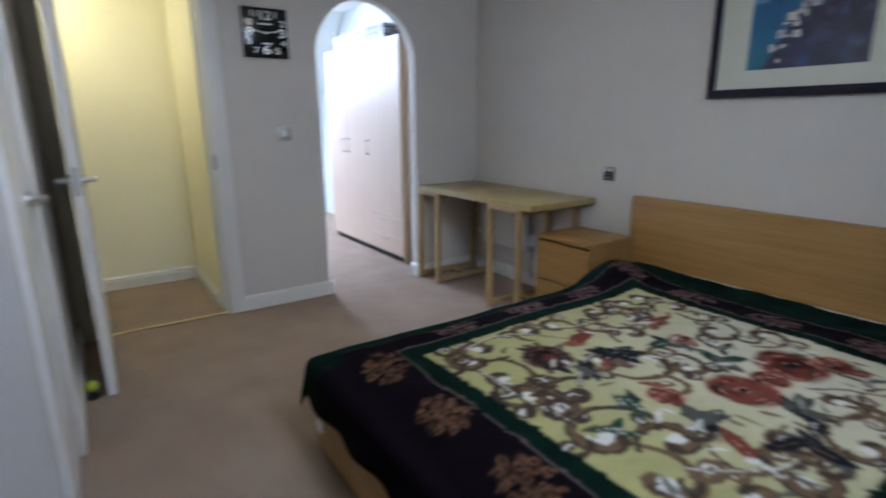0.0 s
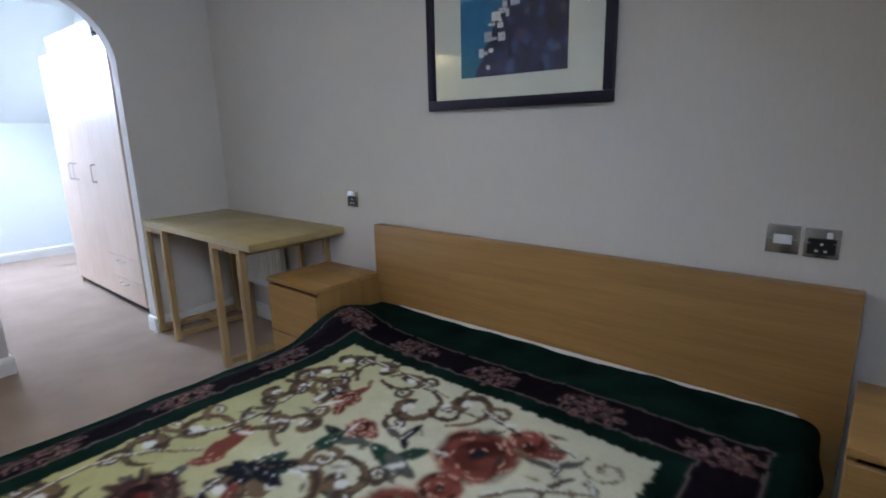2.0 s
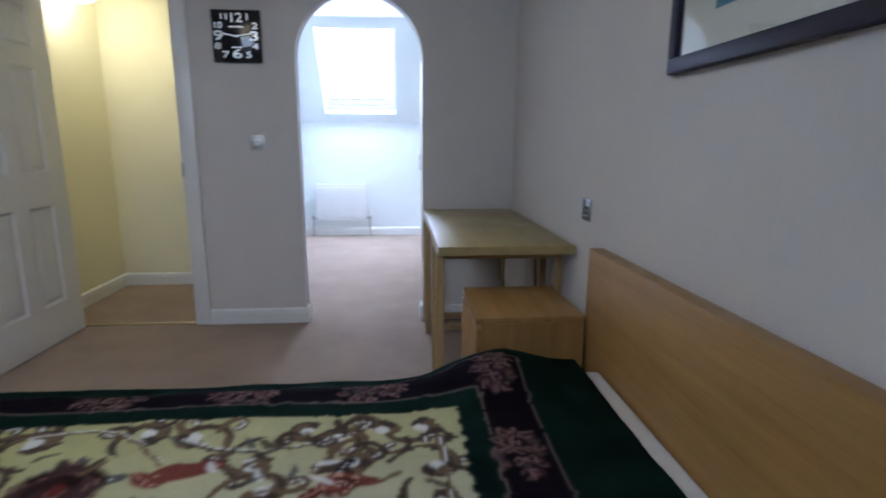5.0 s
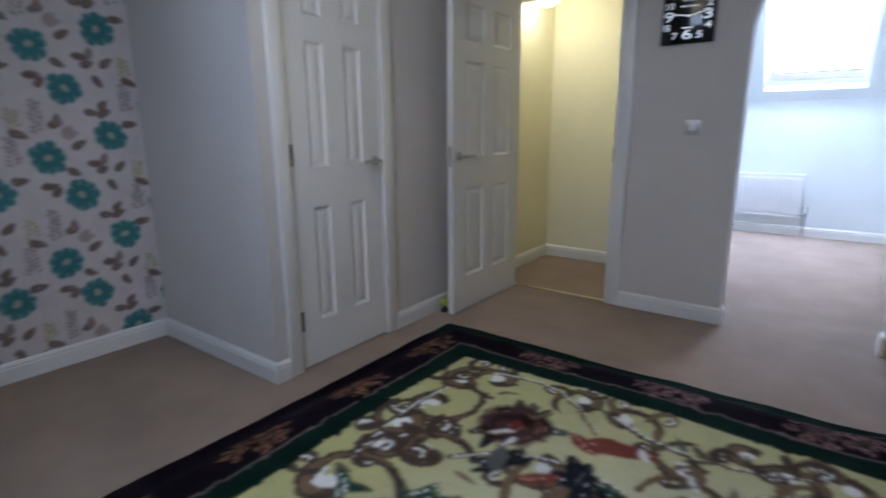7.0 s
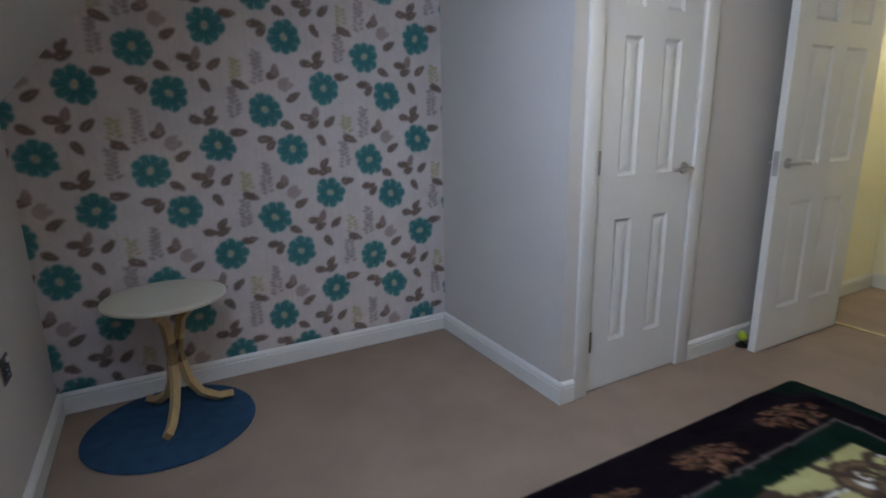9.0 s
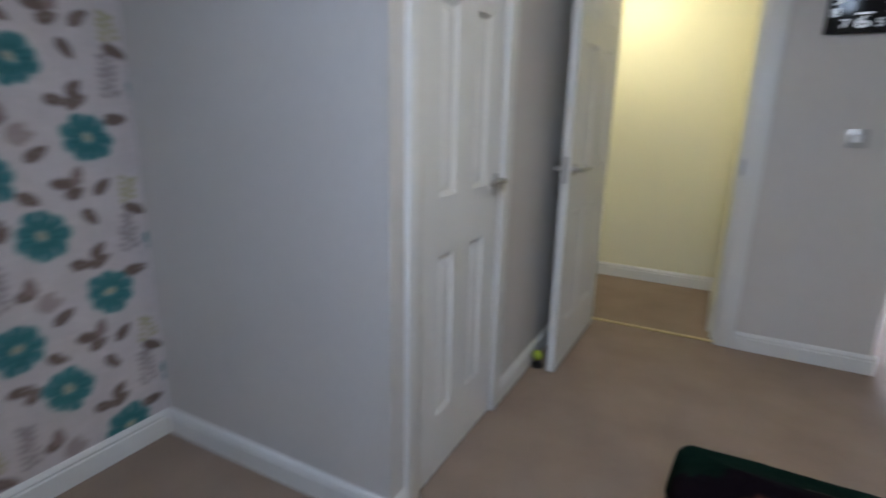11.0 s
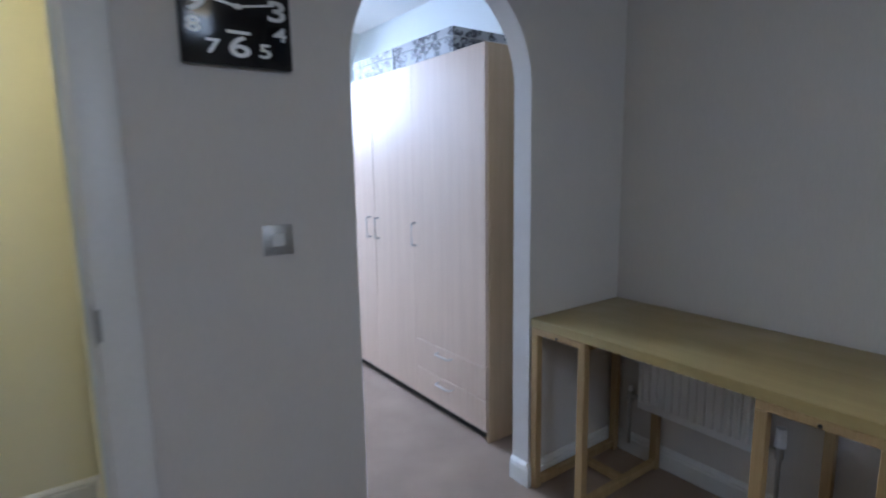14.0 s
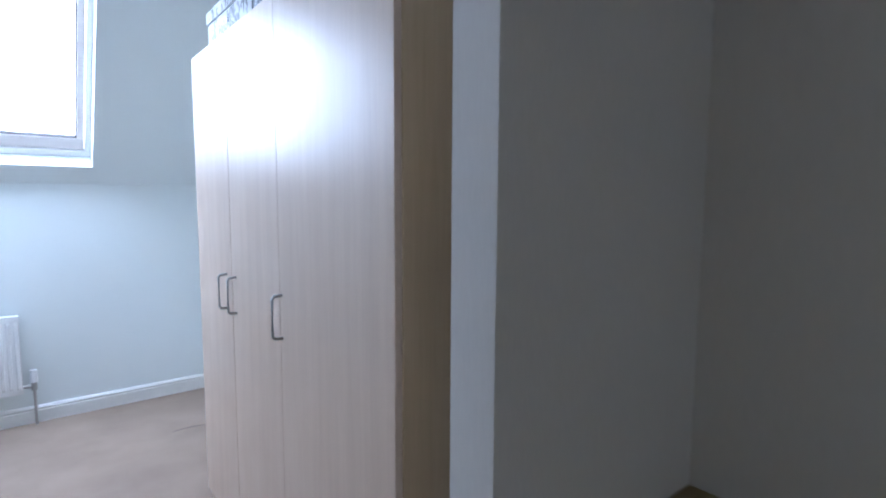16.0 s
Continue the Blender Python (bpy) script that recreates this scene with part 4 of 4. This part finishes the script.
def trestle(yc, half):
    t = thing("trestle", "bare pine trestle carrying the desk top", "trestle", pose(3.705, yc, 0), "trestles under the desk")
    for lx, ly in ((0.0, -half), (0.0, half), (0.525, -half * 0.9), (0.525, half * 0.9)):
        part("leg", box(B(), lx - 0.012, lx + 0.022, ly - 0.017, ly + 0.017, 0, 0.680, 0.0025), PINE, t)
    for lx in (0.0, 0.525):
        part("top_rail", box(B(), lx - 0.012, lx + 0.022, -half - 0.017, half + 0.017, 0.6805, 0.7070, 0.0025), PINE, t)
    for s in (-1, 1):
        b = box(B(), 0.0225, 0.5125, -0.014, 0.014, 0.015, 0.05, 0.002)
        b.transform(Matrix.Translation((0, s * half * 0.93, 0)))
        part("bottom_rail", b, PINE, t)
        part("upper_rail", box(B(), 0.0225, 0.5125, s * half * 0.93 - 0.012, s * half * 0.93 + 0.012, 0.668, 0.700, 0.002), PINE, t)
    part("cross_rail", box(B(), 0.28, 0.315, -half * 0.93 + 0.0145, half * 0.93 - 0.0145, 0.018, 0.046, 0.002), PINE, t)
    part("bolt", cyl(B(), (-0.0145, 0, 0.690), (-0.0118, 0, 0.690), 0.006, n=12), BLACK, t, "black bolt head")
    return t


trestle(4.285, 0.120)
trestle(3.405, 0.140)


# ---- radiators ----
def radiator(m, w, h, label, valve_end):
    r = thing("radiator", label, "radiator", m, "panel radiators")
    b = B()
    n = int(w / 0.033)
    prof = []
    for k in range(n):
        x0 = k * w / n
        prof += [(x0, 0.0), (x0 + 0.006, 0.0), (x0 + 0.011, -0.008), (x0 + 0.022, -0.008), (x0 + 0.027, 0.0)]
    prof.append((w, 0.0))
    rows_ = []
    for z, k in ((0.0, 0.0), (0.03, 0.0), (0.045, 1.0), (h - 0.045, 1.0), (h - 0.03, 0.0), (h, 0.0)):
        rows_.append([b.verts.new((x, y * k, z)) for x, y in prof])
    for p, q in zip(rows_, rows_[1:]):
        for i in range(len(prof) - 1):
            b.faces.new((p[i], p[i + 1], q[i + 1], q[i]))
    part("front_panel", b, RAD, r, smooth=25)
    part("core", box(B(), 0.004, w - 0.004, 0.001, 0.045, 0.004, h - 0.004, 0.004), RAD, r)
    part("top_grille", box(B(), 0.0, w, 0.0, 0.050, h, h + 0.006, 0.002), RAD, r)
    for x in (0.15 * w, 0.85 * w):
        part("bracket", box(B(), x - 0.02, x + 0.02, 0.0455, 0.066, 0.05, h - 0.05), RAD, r)
    for x, s in ((0.0, -1), (w, 1)):
        v = B()
        cyl(v, (x, 0.02, 0.035), (x + s * 0.05, 0.02, 0.035), 0.010, n=12)
        cyl(v, (x + s * 0.05, 0.02, 0.06), (x + s * 0.05, 0.02, -0.20 + 0.0), 0.0075, n=12)
        cyl(v, (x + s * 0.05, 0.02, 0.010), (x + s * 0.05, 0.02, 0.055), 0.015, n=12)
        part("valve", v, CHROME, r, "chrome radiator valve and pipe")
        big = (s == valve_end)
        part("valve_cap", cyl(B(), (x + s * 0.05, 0.02, 0.058), (x + s * 0.05, 0.02, 0.13 if big else 0.085), 0.020 if big else 0.012, 0.017 if big else 0.010, 18), IVORY, r, "white plastic valve cap")
    return r


radiator(Matrix.Translation((2.515, YN - 0.067, 0.2)), 0.615, 0.455, "white panel radiator below the roof window", 1)
radiator(Matrix.Translation((XH - 0.067, 4.255, 0.27)) @ Matrix.Rotation(radians(-90), 4, "Z"), 0.525, 0.38, "white panel radiator on the wall under the desk", 1)

# ---- wardrobe and boxes ----
WX, WY0, WY1, WH = 3.765, 4.79, 6.305, 1.91
ward = thing("wardrobe", "tall birch-effect wardrobe with three doors and two drawers", "wardrobe")
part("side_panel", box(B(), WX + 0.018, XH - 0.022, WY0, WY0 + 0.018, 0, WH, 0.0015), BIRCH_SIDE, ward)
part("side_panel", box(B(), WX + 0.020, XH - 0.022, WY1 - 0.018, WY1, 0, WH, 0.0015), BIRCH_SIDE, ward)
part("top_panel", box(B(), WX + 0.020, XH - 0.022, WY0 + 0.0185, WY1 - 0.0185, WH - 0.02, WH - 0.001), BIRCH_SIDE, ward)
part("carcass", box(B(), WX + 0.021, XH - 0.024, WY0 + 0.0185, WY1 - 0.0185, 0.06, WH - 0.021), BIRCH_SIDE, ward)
part("plinth", box(B(), WX + 0.045, WX + 0.06, WY0 + 0.0185, WY1 - 0.0185, 0, 0.059), DARK, ward, "dark recessed plinth")
EDGE = (WY0 + 0.002, 5.402, 5.855, WY1)


def bar_handle(parent, y, z, upright, size=0.128):
    p = [(0, 0), (-0.024, 0.002), (-0.030, 0.010), (-0.030, size - 0.010), (-0.024, size - 0.002), (0, size)]
    pts = [(WX + q, y, z + v) if upright else (WX + q, y + v, z) for q, v in p]
    part("handle", tube(B(), pts, 0.0048, 8), CHROME, parent, "chrome bar handle", 60)


for (a, b), hy in zip(((EDGE[2] + 0.002, EDGE[3]), (EDGE[1] + 0.0004, EDGE[2] - 0.002)), (5.915, 5.808)):
    bar_handle(part("door", box(B(), WX, WX + 0.018, a, b, 0.062, WH, 0.0015), BIRCH, ward), hy, 0.935, True)
bar_handle(part("door", box(B(), WX, WX + 0.018, EDGE[0], EDGE[1] - 0.0006, 0.398, WH, 0.0015), BIRCH, ward), 5.415 - 0.03, 0.935, True)
for z0, z1 in ((0.062, 0.222), (0.226, 0.394)):
    bar_handle(part("drawer", box(B(), WX, WX + 0.018, EDGE[0], EDGE[1] - 0.0006, z0, z1, 0.0015), BIRCH, ward), 5.063, z1 - 0.032, False, 0.128)


def damask(name, a, b, seed):
    p = Print(0, a, 0, b, 0.006, (0.44, 0.46, 0.48))
    r = random.Random(seed)
    for k in range(int(a * b * 1100)):
        x, y, t, h = r.uniform(0, a), r.uniform(0, b), r.uniform(0, 6.28), r.choice((1, -1))
        q = r.uniform(0.012, 0.03)
        p.stroke([(x + q * (1 - v / 6) * math.cos(t + h * v), y + q * (1 - v / 6) * math.sin(t + h * v)) for v in np.linspace(0, 4.5, 22)], 0.0075, 0.003, r.choice(((0.045, 0.05, 0.06), (0.10, 0.11, 0.13), (0.02, 0.02, 0.025))))
    return p


def storage_box(y, w, depth, h, seed, label):
    bx = thing("storage_box", label, "box", pose(WX + 0.004, y, WH), "patterned boxes on the wardrobe")
    lid = h - 0.042
    part("base", box(B(), 0.006, depth - 0.006, 0.006, w - 0.006, 0.0, h - 0.02, 0.003), PALE, bx)
    part("lid_board", box(B(), 0.0012, depth - 0.0012, 0.0012, w - 0.0012, lid, h - 0.001, 0.002), PALE, bx)
    for z0, z1, o in ((0.002, lid - 0.002, 0.005), (lid, h, 0.0)):
        p = damask("paper", w - 2 * o, z1 - z0, seed)
        sheet("patterned_paper", p.nu, p.nv, lambda u, v: np.stack([np.full_like(u, o), o + u * (w - 2 * o), z0 + v * (z1 - z0)], -1), p.dye, BOXPAPER, bx, "grey damask paper", False)
        p = damask("paper", depth - 2 * o, z1 - z0, seed + 1)
        sheet("patterned_paper", p.nu, p.nv, lambda u, v: np.stack([o + u * (depth - 2 * o), np.full_like(u, o), z0 + v * (z1 - z0)], -1), p.dye, BOXPAPER, bx, "grey damask paper", False)
    p = damask("paper", w, depth, seed + 2)
    sheet("patterned_paper", p.nu, p.nv, lambda u, v: np.stack([v * depth, u * w, np.full_like(u, h)], -1), p.dye, BOXPAPER, bx, "grey damask paper", False)
    part("eyelet", cyl(B(), (0.0048, w / 2, lid / 2), (0.002, w / 2, lid / 2), 0.008, n=12), CHROME, bx)
    return bx


storage_box(5.03, 0.55, 0.40, 0.118, 3, "lidded storage box in grey damask paper on the wardrobe")
storage_box(5.588, 0.49, 0.40, 0.118, 9, "second lidded storage box in grey damask paper on the wardrobe")

# ---- picture ----
PY0, PY1, PZ0, PZ1 = 1.634, 2.475, 1.338, 2.17
pic = thing("picture", "black-framed seaside print in a wide ivory mount", "picture", pose(XH, 0, 0))
for a, b, c, d in ((PY0, PY1, PZ0, PZ0 + 0.040), (PY0, PY1, PZ1 - 0.040, PZ1), (PY0, PY0 + 0.036, PZ0 + 0.0402, PZ1 - 0.0402), (PY1 - 0.036, PY1, PZ0 + 0.0402, PZ1 - 0.0402)):
    part("frame_rail", box(B(), -0.030, -0.001, a, b, c, d, 0.004, 2), FRAME, pic)
part("mount", box(B(), -0.012, -0.006, PY0 + 0.034, PY1 - 0.034, PZ0 + 0.038, PZ1 - 0.038), material("ivory_mount", (0.64, 0.62, 0.50), 0.8, vary=0.02, fine=300, bump=0.05), pic, "ivory card mount")
IY0, IY1, IZ0, IZ1 = 1.810, 2.297, 1.462, 2.05
art = Print(IY0, IY1, IZ0, IZ1, 0.003, (0.03, 0.12, 0.30))
fa, fb = (IY1 - art.a) / (IY1 - IY0), (art.b - IZ0) / (IZ1 - IZ0)
an = np.array([[noise.noise((x * 30, y * 14, 1.0)) for y in art.b[0]] for x in art.a[:, 0]])
art.dye[:] = np.array((0.02, 0.13, 0.26)) + (0.06 * an)[..., None] * np.array((0.2, 0.8, 0.9))
teal = np.clip(1 - fb / 0.28, 0, 1)[..., None] * 0.6
art.dye[:] = art.dye * (1 - teal) + np.array((0.03, 0.18, 0.17)) * teal
art.dye[fb > 0.50 + 0.10 * fa + 0.02 * an] = (0.16, 0.32, 0.46)
far = (fb > 0.50) & (fb < 0.50 + 0.32 * np.clip((fa - 0.12) / 0.3, 0, 1) + 0.03 * an)
art.dye[far] = (0.03, 0.07, 0.22)
land = fb < (fa - 0.14) * 1.55 + 0.06 * an
art.dye[land] = (np.array((0.028, 0.026, 0.065)) * (1 + 0.8 * an[..., None]))[land]
ra = random.Random(5)
for k in range(150):
    x, y = ra.random(), ra.random()
    if y < (x - 0.2) * 1.4:
        art.dot(IY1 - x * (IY1 - IY0), IZ0 + y * (IZ1 - IZ0), ra.uniform(0.012, 0.04), ra.choice(((0.05, 0.06, 0.17), (0.02, 0.015, 0.02), (0.07, 0.12, 0.27), (0.10, 0.07, 0.13), (0.12, 0.13, 0.18), (0.04, 0.09, 0.20))), 0.8, ra.uniform(0.4, 1), ra.uniform(0, 3), 0.7)
for k in range(52):
    f = ra.random()
    x, y = 0.20 + 0.62 * f + ra.uniform(-0.07, 0.09), 0.06 + 0.86 * f + ra.uniform(-0.06, 0.05)
    w_, h_ = ra.uniform(0.012, 0.042), ra.uniform(0.012, 0.040)
    ya, zb = IY1 - x * (IY1 - IY0), IZ0 + y * (IZ1 - IZ0)
    m_ = (np.abs(art.a - ya) < w_ / 2) & (np.abs(art.b - zb) < h_ / 2)
    art.dye[m_] = ra.choice(((0.62, 0.58, 0.50), (0.55, 0.54, 0.52), (0.42, 0.42, 0.45)))
    m_ = (np.abs(art.a - ya) < w_ / 2) & (np.abs(art.b - zb - h_ / 2) < 0.002)
    art.dye[m_] = (0.20, 0.10, 0.07)
    m_ = (np.abs(art.a - ya + w_ * 0.15) < 0.0016) & (np.abs(art.b - zb) < 0.003) & (w_ > 0.022)
    art.dye[m_] = (0.03, 0.03, 0.07)
sheet("art_print", art.nu, art.nv, lambda u, v: np.stack([np.full_like(u, -0.0135), IY0 + u * (IY1 - IY0), IZ0 + v * (IZ1 - IZ0)], -1), art.dye, PRINT, pic, "painted seaside print", False)
gl = part("glass_pane", box(B(), -0.0185, -0.0160, PY0 + 0.034, PY1 - 0.034, PZ0 + 0.038, PZ1 - 0.038), GLASS, pic)
gl.visible_shadow = False


# ---- clock ----
def writing(text, x, z, size, parent, y, mat, wide=1.0):
    cu = bpy.data.curves.new("numeral", "FONT")
    cu.body, cu.size, cu.align_x, cu.align_y, cu.extrude, cu.offset = text, size, "CENTER", "CENTER", 0.0008, size * 0.018
    cu.materials.append(mat)
    ob = new("numeral", cu)
    ob.parent = parent
    ob.matrix_local = Matrix.Translation((x, y, z)) @ Matrix.Rotation(radians(90), 4, "X") @ Matrix.Diagonal((wide, 1, 1, 1))
    return ob


clock = thing("wall_clock", "square black wall clock with silver numerals", "clock", pose(2.601, YA, 1.770))
FACE = material("black_glass_face", (0.006, 0.006, 0.007), 0.12, vary=0.1, bump=0)
part("case", box(B(), -0.139, 0.139, -0.026, -0.001, -0.146, 0.146, 0.004, 2), FACE, clock)
SILVER = material("brushed_silver", (0.62, 0.62, 0.60), 0.4, 0.6, vary=0.05, bump=0)
for txt, x, z, sz, wide in (("12", 0.0, 0.100, 0.073, 1.15), ("3", 0.102, 0.0, 0.073, 1.6), ("6", 0.0, -0.100, 0.073, 1.6), ("9", -0.102, 0.0, 0.073, 1.6), ("1", 0.066, 0.106, 0.050, 1.45), ("2", 0.108, 0.057, 0.050, 1.45),
                            ("4", 0.108, -0.057, 0.050, 1.45), ("5", 0.066, -0.104, 0.050, 1.45), ("7", -0.066, -0.104, 0.050, 1.45), ("8", -0.108, -0.057, 0.050, 1.45), ("10", -0.104, 0.057, 0.050, 1.1), ("11", -0.066, 0.106, 0.050, 1.1)):
    writing(txt, x, z, sz, clock, -0.0268, SILVER, wide)
for z, w in ((0.052, 0.042), (-0.062, 0.030)):
    part("dial_mark", box(B(), -w, w, -0.0270, -0.0262, z - 0.004, z + 0.004), SILVER, clock)
for ang, ln, wd in ((97, -0.075, 0.0035), (83, 0.098, 0.0028)):
    b = box(B(), -wd, wd, -0.0012, 0.0, -0.012, abs(ln))
    part("pointer", b, SILVER, clock).matrix_local = Matrix.Translation((0, -0.0285 - wd * 0.4, 0)) @ Matrix.Rotation(radians(-80 if ln < 0 else 80), 4, "Y")
part("hub", cyl(B(), (0, -0.0265, 0), (0, -0.033, 0), 0.007, n=16), SILVER, clock)


# ---- switches and sockets ----
def plate(name, m, label, kind):
    """A brushed plate in its own x-z plane, facing -y."""
    p = thing(name, label, "socket" if name == "wall_socket" else "light switch", m)
    part("face_plate", box(B(), -0.043, 0.043, -0.006, -0.0005, -0.043, 0.043, 0.002, 2), BRUSHED if kind == "switch" else STEEL, p)
    for x in (-0.03, 0.03):
        part("screw", cyl(B(), (x, -0.0058, 0), (x, -0.0075, 0), 0.0035, n=12), CHROME, p)
    if kind == "switch":
        part("rocker", box(B(), -0.018, 0.018, -0.010, -0.0055, -0.018, 0.018, 0.002), IVORY, p, "white rocker")
    elif kind == "aerial":
        part("insert", box(B(), -0.024, 0.024, -0.009, -0.0055, -0.014, 0.014, 0.0015), IVORY, p, "white insert")
    else:
        part("insert", box(B(), -0.034, 0.034, -0.0075, -0.0055, -0.032, 0.014, 0.001), BLACK, p, "black socket insert")
        part("rocker", box(B(), 0.010, 0.024, -0.011, -0.0055, 0.017, 0.034, 0.0015), IVORY, p)
        for x, z in ((0, -0.002), (-0.011, -0.022), (0.011, -0.022)):
            part("pin_slot", box(B(), x - 0.004, x + 0.004, -0.0080, -0.0074, z - 0.003, z + 0.003), IVORY, p)
    return p


plate("light_switch", pose(2.676, YA, 1.160), "brushed steel light switch beside the arch", "switch")
east = Matrix.Rotation(radians(-90), 4, "Z")
plate("wall_socket", Matrix.Translation((XH, 3.064, 0.905)) @ east, "brushed steel single socket above the nightstand", "socket")
plate("wall_socket", Matrix.Translation((XH, 1.096, 0.917)) @ east, "brushed steel plate with a white insert above the headboard", "aerial")
plate("wall_socket", Matrix.Translation((XH, 1.000, 0.914)) @ east, "brushed steel single socket with a black insert above the headboard", "socket")
plate("wall_socket", Matrix.Translation((0.98, YS, 0.49)) @ Matrix.Rotation(radians(180), 4, "Z"), "brushed steel socket low on the knee wall", "socket")

# ---- round table on its rug ----
b = lathe(B(), ((0.325, 0.0), (0.332, 0.004), (0.330, 0.010), (0.315, 0.013), (0.28, 0.012), (0.0005, 0.0125)), 64)
single("rug", b, RUG, "round blue looped rug under the small table", "rug", pose(0.692, 0.888, 0.0))
table = thing("side_table", "small round table with a pale top and three bent-wood legs", "table", pose(0.630, 0.930, 0.0125))
part("top_disc", lathe(B(), ((0.0005, 0.522), (0.226, 0.522), (0.233, 0.526), (0.234, 0.536), (0.229, 0.540), (0.0005, 0.540)), 56), material("pale_laminate", (0.60, 0.57, 0.46), 0.35, vary=0.04, fine=120, bump=0.02), table, "pale laminate top")
for ang in (-17, 98, 216):
    c, q = math.cos(radians(ang)), math.sin(radians(ang))
    pts = [(c * r, q * r, z) for r, z in ((0.165, 0.505), (0.10, 0.480), (0.046, 0.43), (0.026, 0.34), (0.026, 0.24), (0.042, 0.145), (0.085, 0.072), (0.150, 0.028), (0.215, 0.018))]
    b = tube(B(), pts, 0.021, 4)
    part("leg", b, BENTWOOD, table, "laminated bent-wood leg", 50)

# ---- door stop behind the open door ----
stop = thing("door_stop", "black door stop with a yellow-green rubber ball", "door stop", pose(1.440, 3.66, 0))
part("base", lathe(B(), ((0.0005, 0), (0.030, 0), (0.030, 0.012), (0.012, 0.022), (0.010, 0.035), (0.0005, 0.036)), 20), BLACK, stop)
ball = B()
bmesh.ops.create_uvsphere(ball, u_segments=20, v_segments=12, radius=0.027, matrix=Matrix.Translation((0, 0, 0.060)))
part("ball", ball, YELLOW, stop, "yellow-green rubber ball", 60)

# ---- lamps ----
dome = thing("ceiling_light", "lit opal glass dome on the landing ceiling", "ceiling light", pose(1.47, 4.93, HALL_CEIL))
part("base_ring", lathe(B(), ((0.0005, -0.0005), (0.13, -0.0005), (0.135, -0.02), (0.125, -0.03), (0.0005, -0.03)), 32), CHROME, dome)
part("diffuser", lathe(B(), ((0.0005, -0.031), (0.122, -0.031), (0.128, -0.060), (0.115, -0.105), (0.085, -0.145), (0.045, -0.168), (0.0005, -0.174)), 32), LAMP_GLASS, dome, "lit opal glass", 60)

pend = thing("pendant_lamp", "cream drum-shaded pendant lamp hanging lit over the bed", "lamp", pose(2.45, 2.47, CEIL))
part("ceiling_rose", lathe(B(), ((0.0005, -0.0005), (0.05, -0.0005), (0.045, -0.018), (0.0005, -0.02)), 24), IVORY, pend)
part("cord", cyl(B(), (0, 0, -0.02), (0, 0, -0.10), 0.003, n=8), IVORY, pend)
sh = B()
lathe_pts = ((0.20, -0.33), (0.20, -0.10), (0.197, -0.10), (0.197, -0.33))
rings = [[sh.verts.new((r * math.cos(2 * math.pi * i / 40), r * math.sin(2 * math.pi * i / 40), z)) for i in range(40)] for r, z in lathe_pts]
for k in range(4):
    a, c = rings[k], rings[(k + 1) % 4]
    for i in range(40):
        sh.faces.new((a[i], a[(i + 1) % 40], c[(i + 1) % 40], c[i]))
part("shade", sh, SHADE, pend, "cream fabric drum shade", 40)
for t in (0, 120, 240):
    part("spoke", cyl(B(), (0, 0, -0.10), (0.197 * math.cos(radians(t)), 0.197 * math.sin(radians(t)), -0.105), 0.002, n=6), CHROME, pend)
part("bulb", lathe(B(), ((0.0005, -0.10), (0.014, -0.10), (0.014, -0.14), (0.03, -0.18), (0.028, -0.21), (0.0005, -0.228)), 20), BULB, pend, "lit bulb")

spot = thing("downlight", "small recessed ceiling downlight, unlit", "downlight", pose(3.93, 6.46, CEIL))
part("bezel", lathe(B(), ((0.0005, -0.0008), (0.042, -0.0008), (0.042, -0.004), (0.034, -0.007), (0.0005, -0.007)), 28), CHROME, spot)
part("lens", lathe(B(), ((0.0005, -0.0072), (0.030, -0.0072), (0.027, -0.009), (0.0005, -0.0095)), 24), DARK, spot)

# ---- thin dark strands on the carpet ----
def thread(points, label):
    single("carpet_line", tube(B(), points, 0.0018, 6), material("dark_line", (0.19, 0.145, 0.125), 0.9, vary=0.1, bump=0), label, "thread", group="threads on the carpet")


# dark tube added in place of the shaded line of a carpet crease
thread([(3.02 + 0.60 * f, 3.41 + 0.012 * math.sin(f * 9) + 0.10 * f ** 6, 0.001) for f in np.linspace(0, 1, 24)], "thin dark line for a crease across the bedroom carpet")
thread([(3.79 + 0.17 * f, 7.145 + 0.01 * math.sin(f * 4), 0.001) for f in np.linspace(0, 1, 12)], "dark loose thread on the dressing room carpet")
